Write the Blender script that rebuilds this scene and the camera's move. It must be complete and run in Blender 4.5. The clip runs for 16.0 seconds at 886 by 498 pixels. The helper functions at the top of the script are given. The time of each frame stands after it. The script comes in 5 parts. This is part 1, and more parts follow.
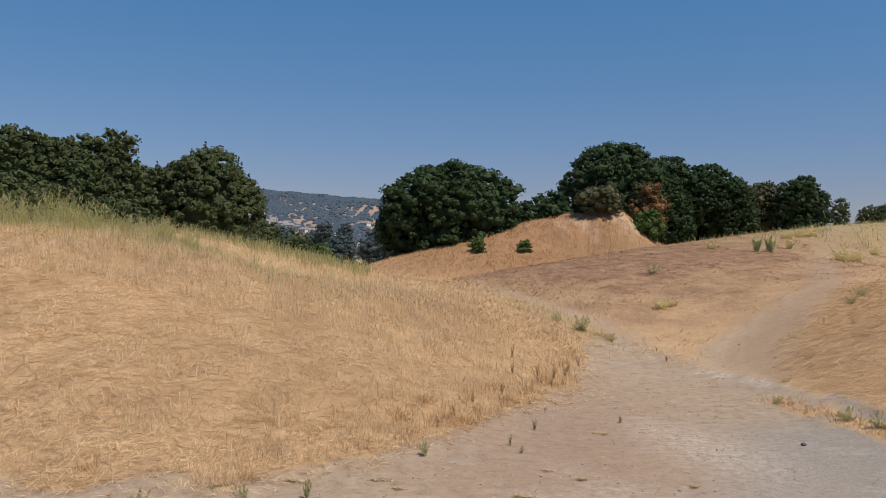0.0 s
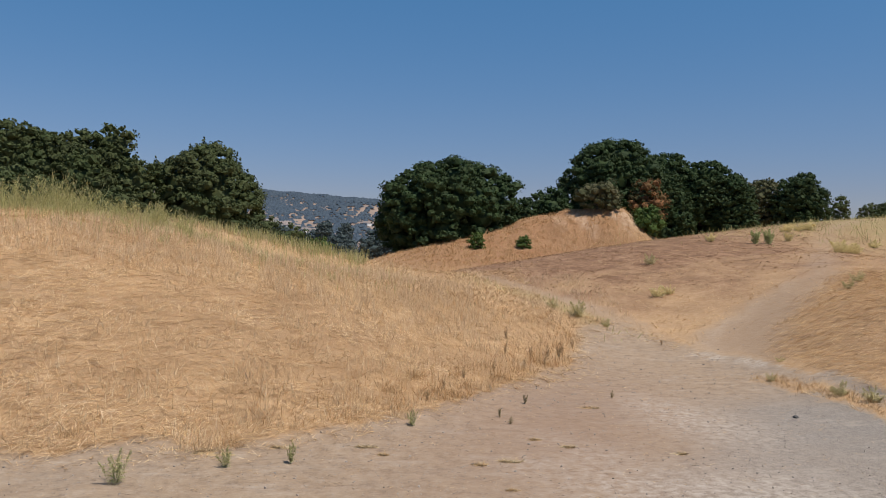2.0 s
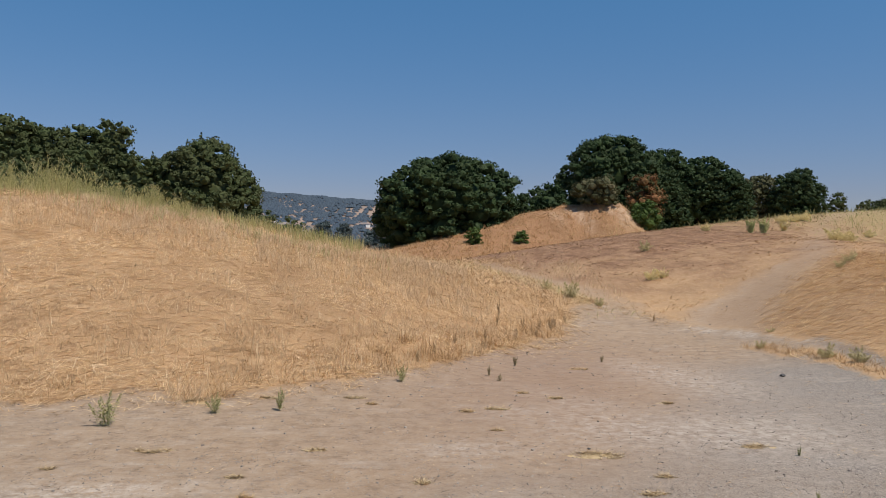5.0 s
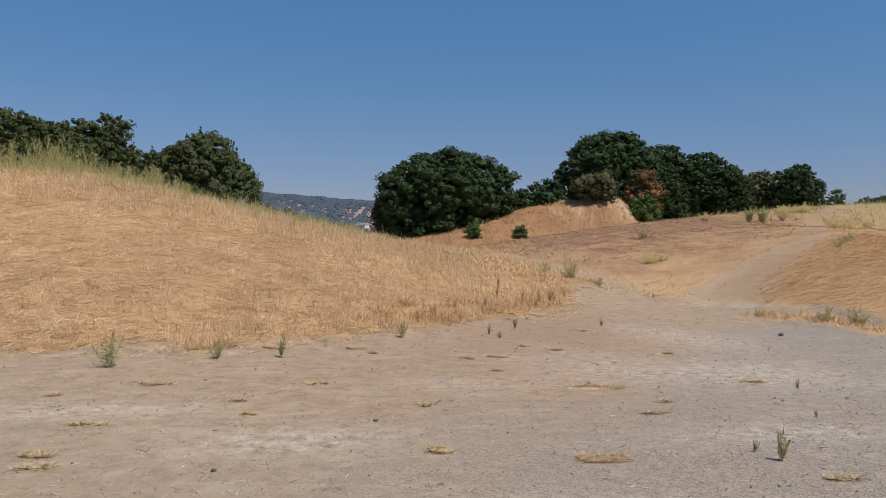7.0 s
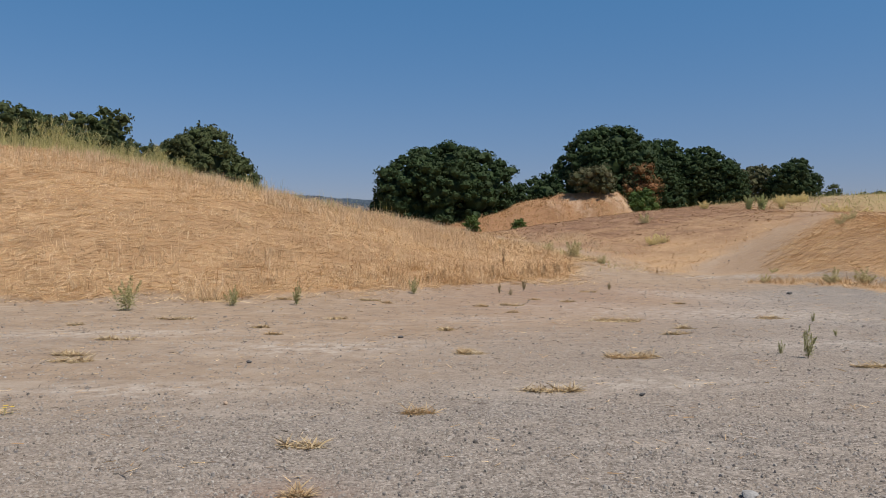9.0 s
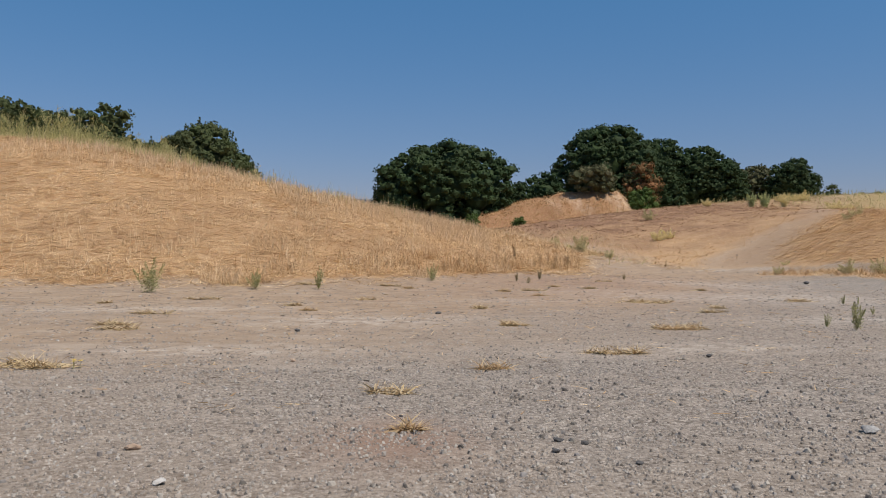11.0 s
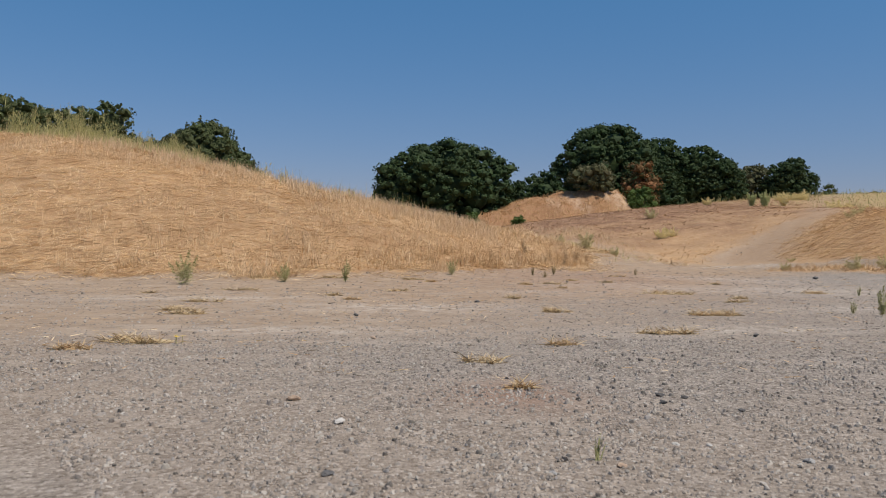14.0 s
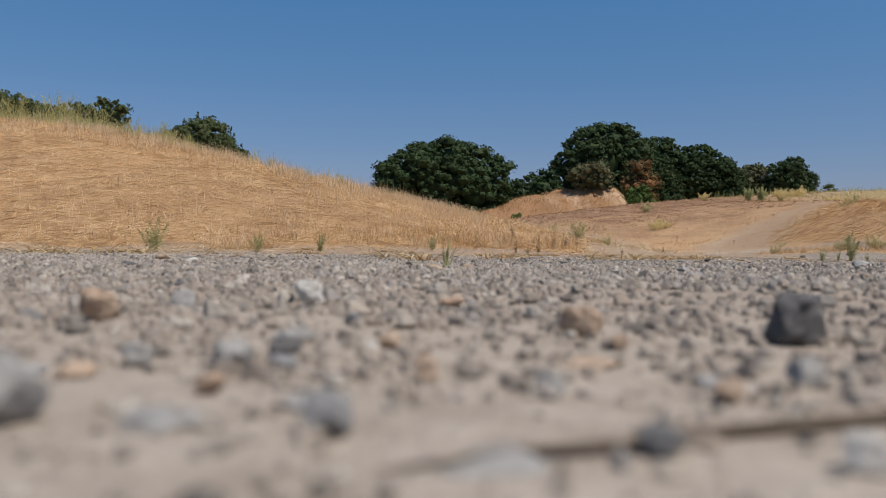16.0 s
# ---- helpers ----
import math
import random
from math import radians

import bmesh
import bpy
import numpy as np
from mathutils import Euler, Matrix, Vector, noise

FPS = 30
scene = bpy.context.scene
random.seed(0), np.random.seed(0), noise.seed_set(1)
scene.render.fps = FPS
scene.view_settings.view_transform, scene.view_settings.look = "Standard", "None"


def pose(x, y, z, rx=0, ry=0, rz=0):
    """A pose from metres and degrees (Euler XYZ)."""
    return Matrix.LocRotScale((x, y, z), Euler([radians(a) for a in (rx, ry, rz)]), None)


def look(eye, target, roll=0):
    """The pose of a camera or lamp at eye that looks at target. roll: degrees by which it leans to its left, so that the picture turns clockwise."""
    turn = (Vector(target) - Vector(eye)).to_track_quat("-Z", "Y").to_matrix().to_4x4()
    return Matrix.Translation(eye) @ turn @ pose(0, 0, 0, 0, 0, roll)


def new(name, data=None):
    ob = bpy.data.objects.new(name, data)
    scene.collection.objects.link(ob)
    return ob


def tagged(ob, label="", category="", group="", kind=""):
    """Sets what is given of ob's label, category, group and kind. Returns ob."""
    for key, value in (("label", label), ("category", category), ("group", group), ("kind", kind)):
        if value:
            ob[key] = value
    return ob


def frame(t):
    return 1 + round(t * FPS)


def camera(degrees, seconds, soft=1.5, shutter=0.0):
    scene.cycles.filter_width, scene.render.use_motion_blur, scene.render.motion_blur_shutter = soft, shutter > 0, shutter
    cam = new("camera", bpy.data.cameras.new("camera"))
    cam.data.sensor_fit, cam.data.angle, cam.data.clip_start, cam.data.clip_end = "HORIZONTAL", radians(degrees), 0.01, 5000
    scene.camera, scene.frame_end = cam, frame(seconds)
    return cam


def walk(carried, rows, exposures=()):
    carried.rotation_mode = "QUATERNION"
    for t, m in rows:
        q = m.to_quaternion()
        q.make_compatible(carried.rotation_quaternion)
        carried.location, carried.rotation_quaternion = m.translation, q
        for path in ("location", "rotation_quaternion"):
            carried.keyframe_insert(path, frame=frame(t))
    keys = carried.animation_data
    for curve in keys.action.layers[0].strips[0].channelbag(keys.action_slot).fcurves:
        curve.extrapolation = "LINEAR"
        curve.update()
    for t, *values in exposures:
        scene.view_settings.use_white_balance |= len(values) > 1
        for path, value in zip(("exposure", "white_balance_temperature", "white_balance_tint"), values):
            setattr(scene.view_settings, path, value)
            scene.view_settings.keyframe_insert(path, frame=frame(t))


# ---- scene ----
cam = camera(57.3, 16.0, soft=0.75)
PATH = [
    (0, (0.003, -0.005, 3.504), (-0.018, 1.995, 3.507), 0.8),
    (0.5, (-0.006, 0.013, 3.378), (-0.028, 2.013, 3.382), 0.8),
    (1, (0.018, 0.065, 3.243), (-0.003, 2.065, 3.247), 0.8),
    (1.5, (0.099, 0.112, 3.093), (0.077, 2.112, 3.097), 0.8),
    (2, (0.221, 0.11, 2.973), (0.198, 2.11, 2.977), 0.8),
    (2.5, (0.337, 0.066, 2.861), (0.314, 2.066, 2.866), 0.8),
    (3, (0.381, 0.018, 2.735), (0.357, 2.018, 2.741), 0.7),
    (3.5, (0.364, 0.005, 2.598), (0.341, 2.005, 2.606), 0.7),
    (4, (0.404, -0.017, 2.444), (0.382, 1.983, 2.452), 0.7),
    (4.2, (0.409, -0.015, 2.415), (0.388, 1.985, 2.422), 0.7),
    (6.3, (0.386, -0.031, 1.752), (0.365, 1.968, 1.761), 0.4),
    (6.5, (0.39, -0.037, 1.668), (0.371, 1.963, 1.677), 0.5),
    (7, (0.389, -0.089, 1.492), (0.371, 1.911, 1.502), 0.5),
    (7.5, (0.329, -0.133, 1.322), (0.313, 1.867, 1.332), 0.5),
    (8, (0.311, -0.155, 1.134), (0.297, 1.845, 1.143), 0.4),
    (8.5, (0.231, -0.152, 0.954), (0.219, 1.848, 0.964), 0.4),
    (9, (0.152, -0.148, 0.763), (0.142, 1.852, 0.772), 0.3),
    (9.5, (0.057, -0.169, 0.637), (0.049, 1.831, 0.646), 0.3),
    (9.7, (0.016, -0.179, 0.604), (0.007, 1.821, 0.611), 0.4),
    (11.8, (-0.329, -0.06, 0.539), (-0.328, 1.94, 0.549), 0.5),
    (12, (-0.358, -0.065, 0.552), (-0.356, 1.934, 0.561), 0.5),
    (12.5, (-0.431, -0.103, 0.562), (-0.428, 1.897, 0.57), 0.5),
    (13, (-0.524, -0.196, 0.559), (-0.519, 1.804, 0.567), 0.5),
    (13.5, (-0.559, -0.31, 0.565), (-0.553, 1.69, 0.572), 0.5),
    (14, (-0.599, -0.407, 0.465), (-0.593, 1.593, 0.472), 0.6),
    (14.5, (-0.532, -0.42, 0.252), (-0.528, 1.58, 0.259), 0.6),
    (15, (-0.387, -0.353, 0.076), (-0.383, 1.647, 0.084), 0.7),
    (15.2, (-0.318, -0.300, 0.050), (-0.314, 1.700, 0.058), 0.7),
    (15.35, (-0.266, -0.262, 0.037), (-0.262, 1.738, 0.045), 0.7),
    (15.55, (-0.249, -0.234, 0.045), (-0.246, 1.766, 0.053), 0.7),
    (15.75, (-0.246, -0.226, 0.035), (-0.243, 1.774, 0.044), 0.7),
    (16, (-0.252, -0.221, 0.030), (-0.248, 1.779, 0.040), 0.7),
]
walk(cam, [(t, look(eye, target, roll)) for t, eye, target, roll in PATH], ((0, 0.0), (15.1, 0.0), (15.4, -0.11), (16, -0.05)))
cam.data.dof.use_dof = True
cam.data.dof.focus_distance = 9.0
cam.data.dof.aperture_fstop = 9.0

# ---- sky, sun ----
SUN_ELEVATION, SUN_AZIMUTH = 62.0, 126.0   # degrees; azimuth clockwise from +y
world = bpy.data.worlds.new("sky")
scene.world = world
world.use_nodes = True
wn = world.node_tree.nodes
sky = wn.new("ShaderNodeTexSky")
sky.sky_type = "NISHITA"
sky.sun_disc = False
sky.sun_elevation = radians(SUN_ELEVATION)
sky.sun_rotation = radians(SUN_AZIMUTH)
sky.air_density, sky.dust_density, sky.ozone_density = 1.0, 0.3, 3.0
wn["Background"].inputs["Strength"].default_value = 0.088
tone = wn.new("ShaderNodeHueSaturation")
tone.inputs["Hue"].default_value, tone.inputs["Saturation"].default_value = 0.5, 1.2
world.node_tree.links.new(sky.outputs["Color"], tone.inputs["Color"])
# a touch of summer haze: less green low down, deeper blue higher up
up = wn.new("ShaderNodeTexCoord")
height = wn.new("ShaderNodeSeparateXYZ")
world.node_tree.links.new(up.outputs["Generated"], height.inputs["Vector"])
haze = wn.new("ShaderNodeValToRGB")
haze.color_ramp.elements[0].position, haze.color_ramp.elements[0].color = 0.0, (0.66, 0.58, 0.74, 1)
haze.color_ramp.elements[1].position, haze.color_ramp.elements[1].color = 0.32, (0.85, 1.05, 1.09, 1)
haze.color_ramp.elements.new(0.075).color = (0.73, 0.655, 0.81, 1)
haze.color_ramp.elements.new(0.16).color = (0.81, 0.80, 0.90, 1)
world.node_tree.links.new(height.outputs["Z"], haze.inputs["Fac"])
veil = wn.new("ShaderNodeMix")
veil.data_type, veil.blend_type = "RGBA", "MULTIPLY"
veil.inputs["Factor"].default_value = 1.0
world.node_tree.links.new(tone.outputs["Color"], veil.inputs[6])
world.node_tree.links.new(haze.outputs["Color"], veil.inputs[7])
world.node_tree.links.new(veil.outputs[2], wn["Background"].inputs["Color"])
sun = new("sun", bpy.data.lights.new("sun", "SUN"))
sun.data.energy, sun.data.angle, sun.data.color = 4.5, radians(0.53), (1.0, 0.925, 0.85)
se, sa = radians(SUN_ELEVATION), radians(SUN_AZIMUTH)
sun.matrix_world = look((40, 20, 60), (40 - math.sin(sa) * math.cos(se), 20 - math.cos(sa) * math.cos(se), 60 - math.sin(se)))
rng = np.random.default_rng(7)


# ---- materials ----
def shader(name, rough=0.9, spec=0.2):
    m = bpy.data.materials.new(name)
    m.use_nodes = True
    b = m.node_tree.nodes["Principled BSDF"]
    b.inputs["Roughness"].default_value = rough
    b.inputs["Specular IOR Level"].default_value = spec
    return m, m.node_tree.nodes, m.node_tree.links, b


def ramp(nodes, links, source, stops):
    r = nodes.new("ShaderNodeValToRGB")
    while len(r.color_ramp.elements) < len(stops):
        r.color_ramp.elements.new(0.5)
    for e, (p, c) in zip(r.color_ramp.elements, stops):
        e.position, e.color = p, (*c, 1)
    links.new(source, r.inputs["Fac"])
    return r.outputs["Color"]


def noise_node(nodes, links, scale, detail=4.0, rough=0.6, stretch=None):
    n = nodes.new("ShaderNodeTexNoise")
    n.inputs["Scale"].default_value, n.inputs["Detail"].default_value, n.inputs["Roughness"].default_value = scale, detail, rough
    g = nodes.new("ShaderNodeNewGeometry")
    if stretch:
        mp = nodes.new("ShaderNodeMapping")
        mp.inputs["Scale"].default_value = stretch
        links.new(g.outputs["Position"], mp.inputs["Vector"])
        links.new(mp.outputs["Vector"], n.inputs["Vector"])
    else:
        links.new(g.outputs["Position"], n.inputs["Vector"])
    return n.outputs["Fac"]


def mixed(nodes, links, fac, a, b, blend="MIX"):
    x = nodes.new("ShaderNodeMix")
    x.data_type, x.blend_type = "RGBA", blend
    for v, s in ((fac, x.inputs["Factor"]), (a, x.inputs[6]), (b, x.inputs[7])):
        if isinstance(v, (int, float)):
            s.default_value = v
        elif isinstance(v, tuple):
            s.default_value = (*v, 1)
        else:
            links.new(v, s)
    return x.outputs[2]


def calc(nodes, links, op, a, b=0.0, c=0.0, clamp=True):
    x = nodes.new("ShaderNodeMath")
    x.operation = op
    x.use_clamp = op in ("MULTIPLY_ADD", "MULTIPLY", "ADD") and clamp
    for i, v in enumerate((a, b, c)):
        if isinstance(v, (int, float)):
            x.inputs[i].default_value = v
        else:
            links.new(v, x.inputs[i])
    return x.outputs[0]


def bumped(nodes, links, bsdf, height, strength, distance):
    b = nodes.new("ShaderNodeBump")
    b.inputs["Strength"].default_value, b.inputs["Distance"].default_value = strength, distance
    links.new(height, b.inputs["Height"])
    links.new(b.outputs["Normal"], bsdf.inputs["Normal"])


def island_material(name, colours, rough=0.85, spec=0.2, translucent=0.0, patch=None):
    """Colour picked per island from a ramp, with broad noise patches over it."""
    m, n, l, b = shader(name, rough, spec)
    g = n.new("ShaderNodeNewGeometry")
    k = len(colours)
    col = ramp(n, l, g.outputs["Random Per Island"], [(i / max(1, k - 1), c) for i, c in enumerate(colours)])
    if patch:
        scale, c, amount = patch
        f = calc(n, l, "MULTIPLY_ADD", noise_node(n, l, scale, 3.0), 4.0 * amount, -1.6 * amount)
        col = mixed(n, l, f, col, c)
    l.new(col, b.inputs["Base Color"])
    if translucent:
        t = n.new("ShaderNodeBsdfTranslucent")
        l.new(col, t.inputs["Color"])
        x = n.new("ShaderNodeMixShader")
        x.inputs["Fac"].default_value = translucent
        l.new(b.outputs[0], x.inputs[1])
        l.new(t.outputs[0], x.inputs[2])
        l.new(x.outputs[0], n["Material Output"].inputs["Surface"])
    return m


def plain_material(name, c1, c2, scale, rough=0.9, spec=0.2, bump=0.4, dist=0.01, obj_random=0.0):
    m, n, l, b = shader(name, rough, spec)
    f = noise_node(n, l, scale, 6.0, 0.65)
    col = ramp(n, l, f, [(0.3, c1), (0.7, c2)])
    if obj_random:
        o = n.new("ShaderNodeObjectInfo")
        col = mixed(n, l, calc(n, l, "MULTIPLY", o.outputs["Random"], obj_random), col, c2, "MULTIPLY")
    l.new(col, b.inputs["Base Color"])
    bumped(n, l, b, f, bump, dist)
    return m


def ground_material():
    m, n, l, b = shader("ground_soil_and_straw", 0.95, 0.15)

    def mask(name):
        a = n.new("ShaderNodeAttribute")
        a.attribute_name = name
        return a.outputs["Fac"]
    broad = noise_node(n, l, 0.35, 4.0)
    mid = noise_node(n, l, 2.3, 5.0, 0.65)
    fine = noise_node(n, l, 38.0, 5.0, 0.7)
    grit = noise_node(n, l, 210.0, 3.0, 0.7)
    streak = noise_node(n, l, 8.0, 5.0, 0.75, (1.0, 0.8, 1.0))
    cells = n.new("ShaderNodeTexVoronoi")
    cells.inputs["Scale"].default_value = 105.0
    small = n.new("ShaderNodeTexVoronoi")
    small.inputs["Scale"].default_value = 190.0
    where = n.new("ShaderNodeNewGeometry")
    for c in (cells, small):
        l.new(where.outputs["Position"], c.inputs["Vector"])
    split = n.new("ShaderNodeSeparateColor")
    l.new(cells.outputs["Color"], split.inputs["Color"])
    chip = split.outputs["Red"]
    thatch = ramp(n, l, fine, [(0.3, (0.35, 0.215, 0.105)), (0.55, (0.49, 0.318, 0.165)), (0.75, (0.62, 0.43, 0.24))])
    tussock = noise_node(n, l, 6.5, 6.0, 0.75)
    thatch = mixed(n, l, calc(n, l, "MULTIPLY_ADD", tussock, 3.6, -1.75), thatch, (0.60, 0.435, 0.265))
    thatch = mixed(n, l, calc(n, l, "MULTIPLY_ADD", tussock, -4.0, 1.75), thatch, (0.32, 0.20, 0.10))
    straw = mixed(n, l, calc(n, l, "MULTIPLY_ADD", mid, 3.0, -1.4), thatch, (0.52, 0.345, 0.195))
    straw = mixed(n, l, calc(n, l, "MULTIPLY_ADD", broad, 3.4, -1.6), straw, (0.37, 0.24, 0.135))
    furrow = noise_node(n, l, 0.9, 9.0, 0.8, (1.3, 0.7, 1.0))
    brown = ramp(n, l, furrow, [(0.34, (0.10, 0.050, 0.027)), (0.5, (0.235, 0.13, 0.072)), (0.66, (0.42, 0.265, 0.155))])
    brown = mixed(n, l, calc(n, l, "MULTIPLY_ADD", streak, 2.4, -1.2), brown, (0.29, 0.172, 0.10))
    brown = mixed(n, l, calc(n, l, "MULTIPLY_ADD", tussock, 4.0, -2.0), brown, (0.34, 0.225, 0.14))
    brown = mixed(n, l, calc(n, l, "MULTIPLY_ADD", tussock, -4.5, 1.9), brown, (0.12, 0.075, 0.05))
    green = ramp(n, l, mid, [(0.3, (0.25, 0.20, 0.09)), (0.7, (0.39, 0.30, 0.145))])
    soil = ramp(n, l, mid, [(0.25, (0.31, 0.215, 0.132)), (0.5, (0.385, 0.272, 0.170)), (0.75, (0.45, 0.329, 0.212))])
    soil = mixed(n, l, calc(n, l, "MULTIPLY_ADD", streak, 3.4, -1.75), soil, (0.46, 0.375, 0.28))
    clod = noise_node(n, l, 4.6, 9.0, 0.85)
    soil = mixed(n, l, calc(n, l, "MULTIPLY_ADD", clod, 7.0, -3.7), soil, (0.50, 0.385, 0.275))
    soil = mixed(n, l, calc(n, l, "MULTIPLY_ADD", clod, -7.0, 3.3), soil, (0.185, 0.13, 0.088))
    soil = mixed(n, l, calc(n, l, "MULTIPLY", chip, 0.30), soil, (0.20, 0.15, 0.105))
    soil = mixed(n, l, calc(n, l, "MULTIPLY_ADD", tussock, -4.5, 1.75), soil, (0.24, 0.185, 0.135))
    grey = ramp(n, l, chip, [(0.0, (0.095, 0.082, 0.069)), (0.3, (0.228, 0.197, 0.162)), (0.75, (0.325, 0.282, 0.232)), (1.0, (0.49, 0.43, 0.363))])
    grey = mixed(n, l, calc(n, l, "MULTIPLY_ADD", streak, 3.4, -1.75), grey, (0.44, 0.375, 0.30))
    lot = mixed(n, l, calc(n, l, "ADD", mask("grey"), calc(n, l, "MULTIPLY_ADD", broad, 1.2, -0.6)), soil, grey)
    lot = mixed(n, l, calc(n, l, "MULTIPLY", mask("pale"), calc(n, l, "MULTIPLY_ADD", tussock, 5.0, -2.1)), lot, (0.59, 0.51, 0.415))
    dust = noise_node(n, l, 1.15, 8.0, 0.75, (0.55, 1.6, 1.0))
    lot = mixed(n, l, calc(n, l, "MULTIPLY", calc(n, l, "MULTIPLY_ADD", dust, 9.0, -4.9), 0.42), lot, (0.51, 0.43, 0.34))
    speck = noise_node(n, l, 21.0, 4.0, 0.8)
    lot = mixed(n, l, calc(n, l, "MULTIPLY", calc(n, l, "MULTIPLY_ADD", speck, -13.0, 5.2), 0.6), lot, (0.165, 0.13, 0.098))
    lot = mixed(n, l, calc(n, l, "MULTIPLY", calc(n, l, "MULTIPLY_ADD", speck, 13.0, -7.8), 0.5), lot, (0.50, 0.43, 0.35))
    lot = mixed(n, l, mask("rust"), lot, (0.29, 0.18, 0.12))
    lot = mixed(n, l, calc(n, l, "MULTIPLY_ADD", grit, 2.2, -1.05), lot, (0.16, 0.135, 0.115))
    lot = mixed(n, l, mask("sandy"), lot, ramp(n, l, fine, [(0.3, (0.275, 0.225, 0.178)), (0.5, (0.375, 0.315, 0.255)), (0.7, (0.435, 0.373, 0.308))]))
    trail = mixed(n, l, 0.7, soil, ramp(n, l, fine, [(0.3, (0.25, 0.165, 0.102)), (0.7, (0.38, 0.265, 0.17))]))
    trail = mixed(n, l, calc(n, l, "MULTIPLY", calc(n, l, "MULTIPLY_ADD", speck, -13.0, 5.6), 0.65), trail, (0.20, 0.135, 0.09))
    trail = mixed(n, l, calc(n, l, "MULTIPLY", calc(n, l, "MULTIPLY_ADD", speck, 13.0, -7.4), 0.6), trail, (0.50, 0.40, 0.30))
    trail = mixed(n, l, calc(n, l, "MULTIPLY", mask("path"), calc(n, l, "MULTIPLY_ADD", clod, 5.0, -1.9)), trail, (0.47, 0.37, 0.27))
    chalk = ramp(n, l, fine, [(0.3, (0.50, 0.37, 0.25)), (0.7, (0.70, 0.56, 0.42))])
    col = mixed(n, l, mask("brown"), straw, brown)
    rusty = ramp(n, l, tussock, [(0.35, (0.155, 0.073, 0.036)), (0.5, (0.285, 0.148, 0.074)), (0.65, (0.43, 0.255, 0.143))])
    rusty = mixed(n, l, calc(n, l, "MULTIPLY_ADD", broad, 4.0, -1.9), rusty, (0.30, 0.16, 0.078))
    col = mixed(n, l, mask("orange"), col, rusty)
    col = mixed(n, l, mask("green"), col, green)
    col = mixed(n, l, calc(n, l, "MULTIPLY", mask("chalk"), calc(n, l, "MULTIPLY_ADD", mid, 5.0, -1.9)), col, chalk)
    col = mixed(n, l, mask("track"), col, trail)
    edge = calc(n, l, "MULTIPLY_ADD", calc(n, l, "ADD", mask("lot"), calc(n, l, "MULTIPLY_ADD", tussock, 1.5, -0.75, False), clamp=False), 2.0, -0.5)
    col = mixed(n, l, edge, col, lot)
    l.new(col, b.inputs["Base Color"])
    pits = calc(n, l, "MULTIPLY_ADD", cells.outputs["Distance"], -0.5, 0.8)
    fine = calc(n, l, "MULTIPLY_ADD", fine, 0.5, calc(n, l, "MULTIPLY", pits, mask("grey")))
    h = calc(n, l, "MULTIPLY_ADD", fine, 0.7, calc(n, l, "MULTIPLY", grit, 0.3))
    bumped(n, l, b, h, 0.85, 0.0145)
    return m


GROUND = ground_material()
STRAW = island_material("dry_straw", [(0.58, 0.378, 0.18), (0.70, 0.475, 0.24), (0.78, 0.565, 0.305), (0.62, 0.405, 0.195), (0.34, 0.205, 0.095), (0.82, 0.615, 0.36), (0.90, 0.72, 0.47), (0.46, 0.285, 0.13), (0.26, 0.155, 0.07)], 0.65, 0.25, 0.12, (0.42, (0.46, 0.295, 0.15), 0.8))
BANK = island_material("bank_straw", [(0.46, 0.275, 0.12), (0.58, 0.37, 0.175), (0.69, 0.475, 0.25), (0.26, 0.145, 0.065), (0.76, 0.56, 0.32), (0.36, 0.21, 0.095)], 0.75, 0.2, 0.15)
STUBBLE = island_material("dark_brown_stubble", [(0.19, 0.105, 0.058), (0.27, 0.155, 0.088), (0.36, 0.225, 0.13), (0.47, 0.315, 0.19)], 0.85, 0.15, 0.1)
STRAWWEED = island_material("pale_olive_weed", [(0.50, 0.44, 0.22), (0.60, 0.52, 0.28), (0.42, 0.37, 0.17), (0.68, 0.58, 0.35)], 0.8, 0.1, 0.12)
CRUMB = island_material("dry_soil_crumb", [(0.30, 0.253, 0.207), (0.37, 0.315, 0.258), (0.24, 0.20, 0.163), (0.43, 0.37, 0.305)], 0.95, 0.1)
STALK = island_material("rusty_dry_stalks", [(0.44, 0.25, 0.11), (0.58, 0.36, 0.17), (0.68, 0.47, 0.25), (0.38, 0.25, 0.12)], 0.8, 0.2, 0.2)
TUFT = island_material("withered_gold_straw", [(0.17, 0.12, 0.065), (0.44, 0.32, 0.17), (0.60, 0.455, 0.255), (0.32, 0.22, 0.12), (0.70, 0.565, 0.36), (0.54, 0.395, 0.215)], 0.75, 0.2, 0.15)
PALE = island_material("pale_dry_oats", [(0.63, 0.455, 0.265), (0.76, 0.58, 0.365), (0.54, 0.375, 0.21), (0.84, 0.68, 0.46)], 0.75, 0.2, 0.25)
GREENISH = island_material("yellow_green_weed", [(0.36, 0.36, 0.13), (0.48, 0.45, 0.18), (0.58, 0.51, 0.24), (0.30, 0.31, 0.12), (0.66, 0.55, 0.30)], 0.7, 0.2, 0.35)
WEED = island_material("grey_green_weed", [(0.27, 0.27, 0.11), (0.37, 0.355, 0.155), (0.48, 0.44, 0.23)], 0.75, 0.1, 0.15)
WEED_DRY = island_material("brown_olive_weed", [(0.24, 0.19, 0.095), (0.33, 0.265, 0.14), (0.42, 0.345, 0.20)], 0.8, 0.1, 0.15)
OLIVE = island_material("olive_scrub_weed", [(0.42, 0.285, 0.15), (0.52, 0.37, 0.21), (0.60, 0.46, 0.27)], 0.8, 0.15, 0.25)
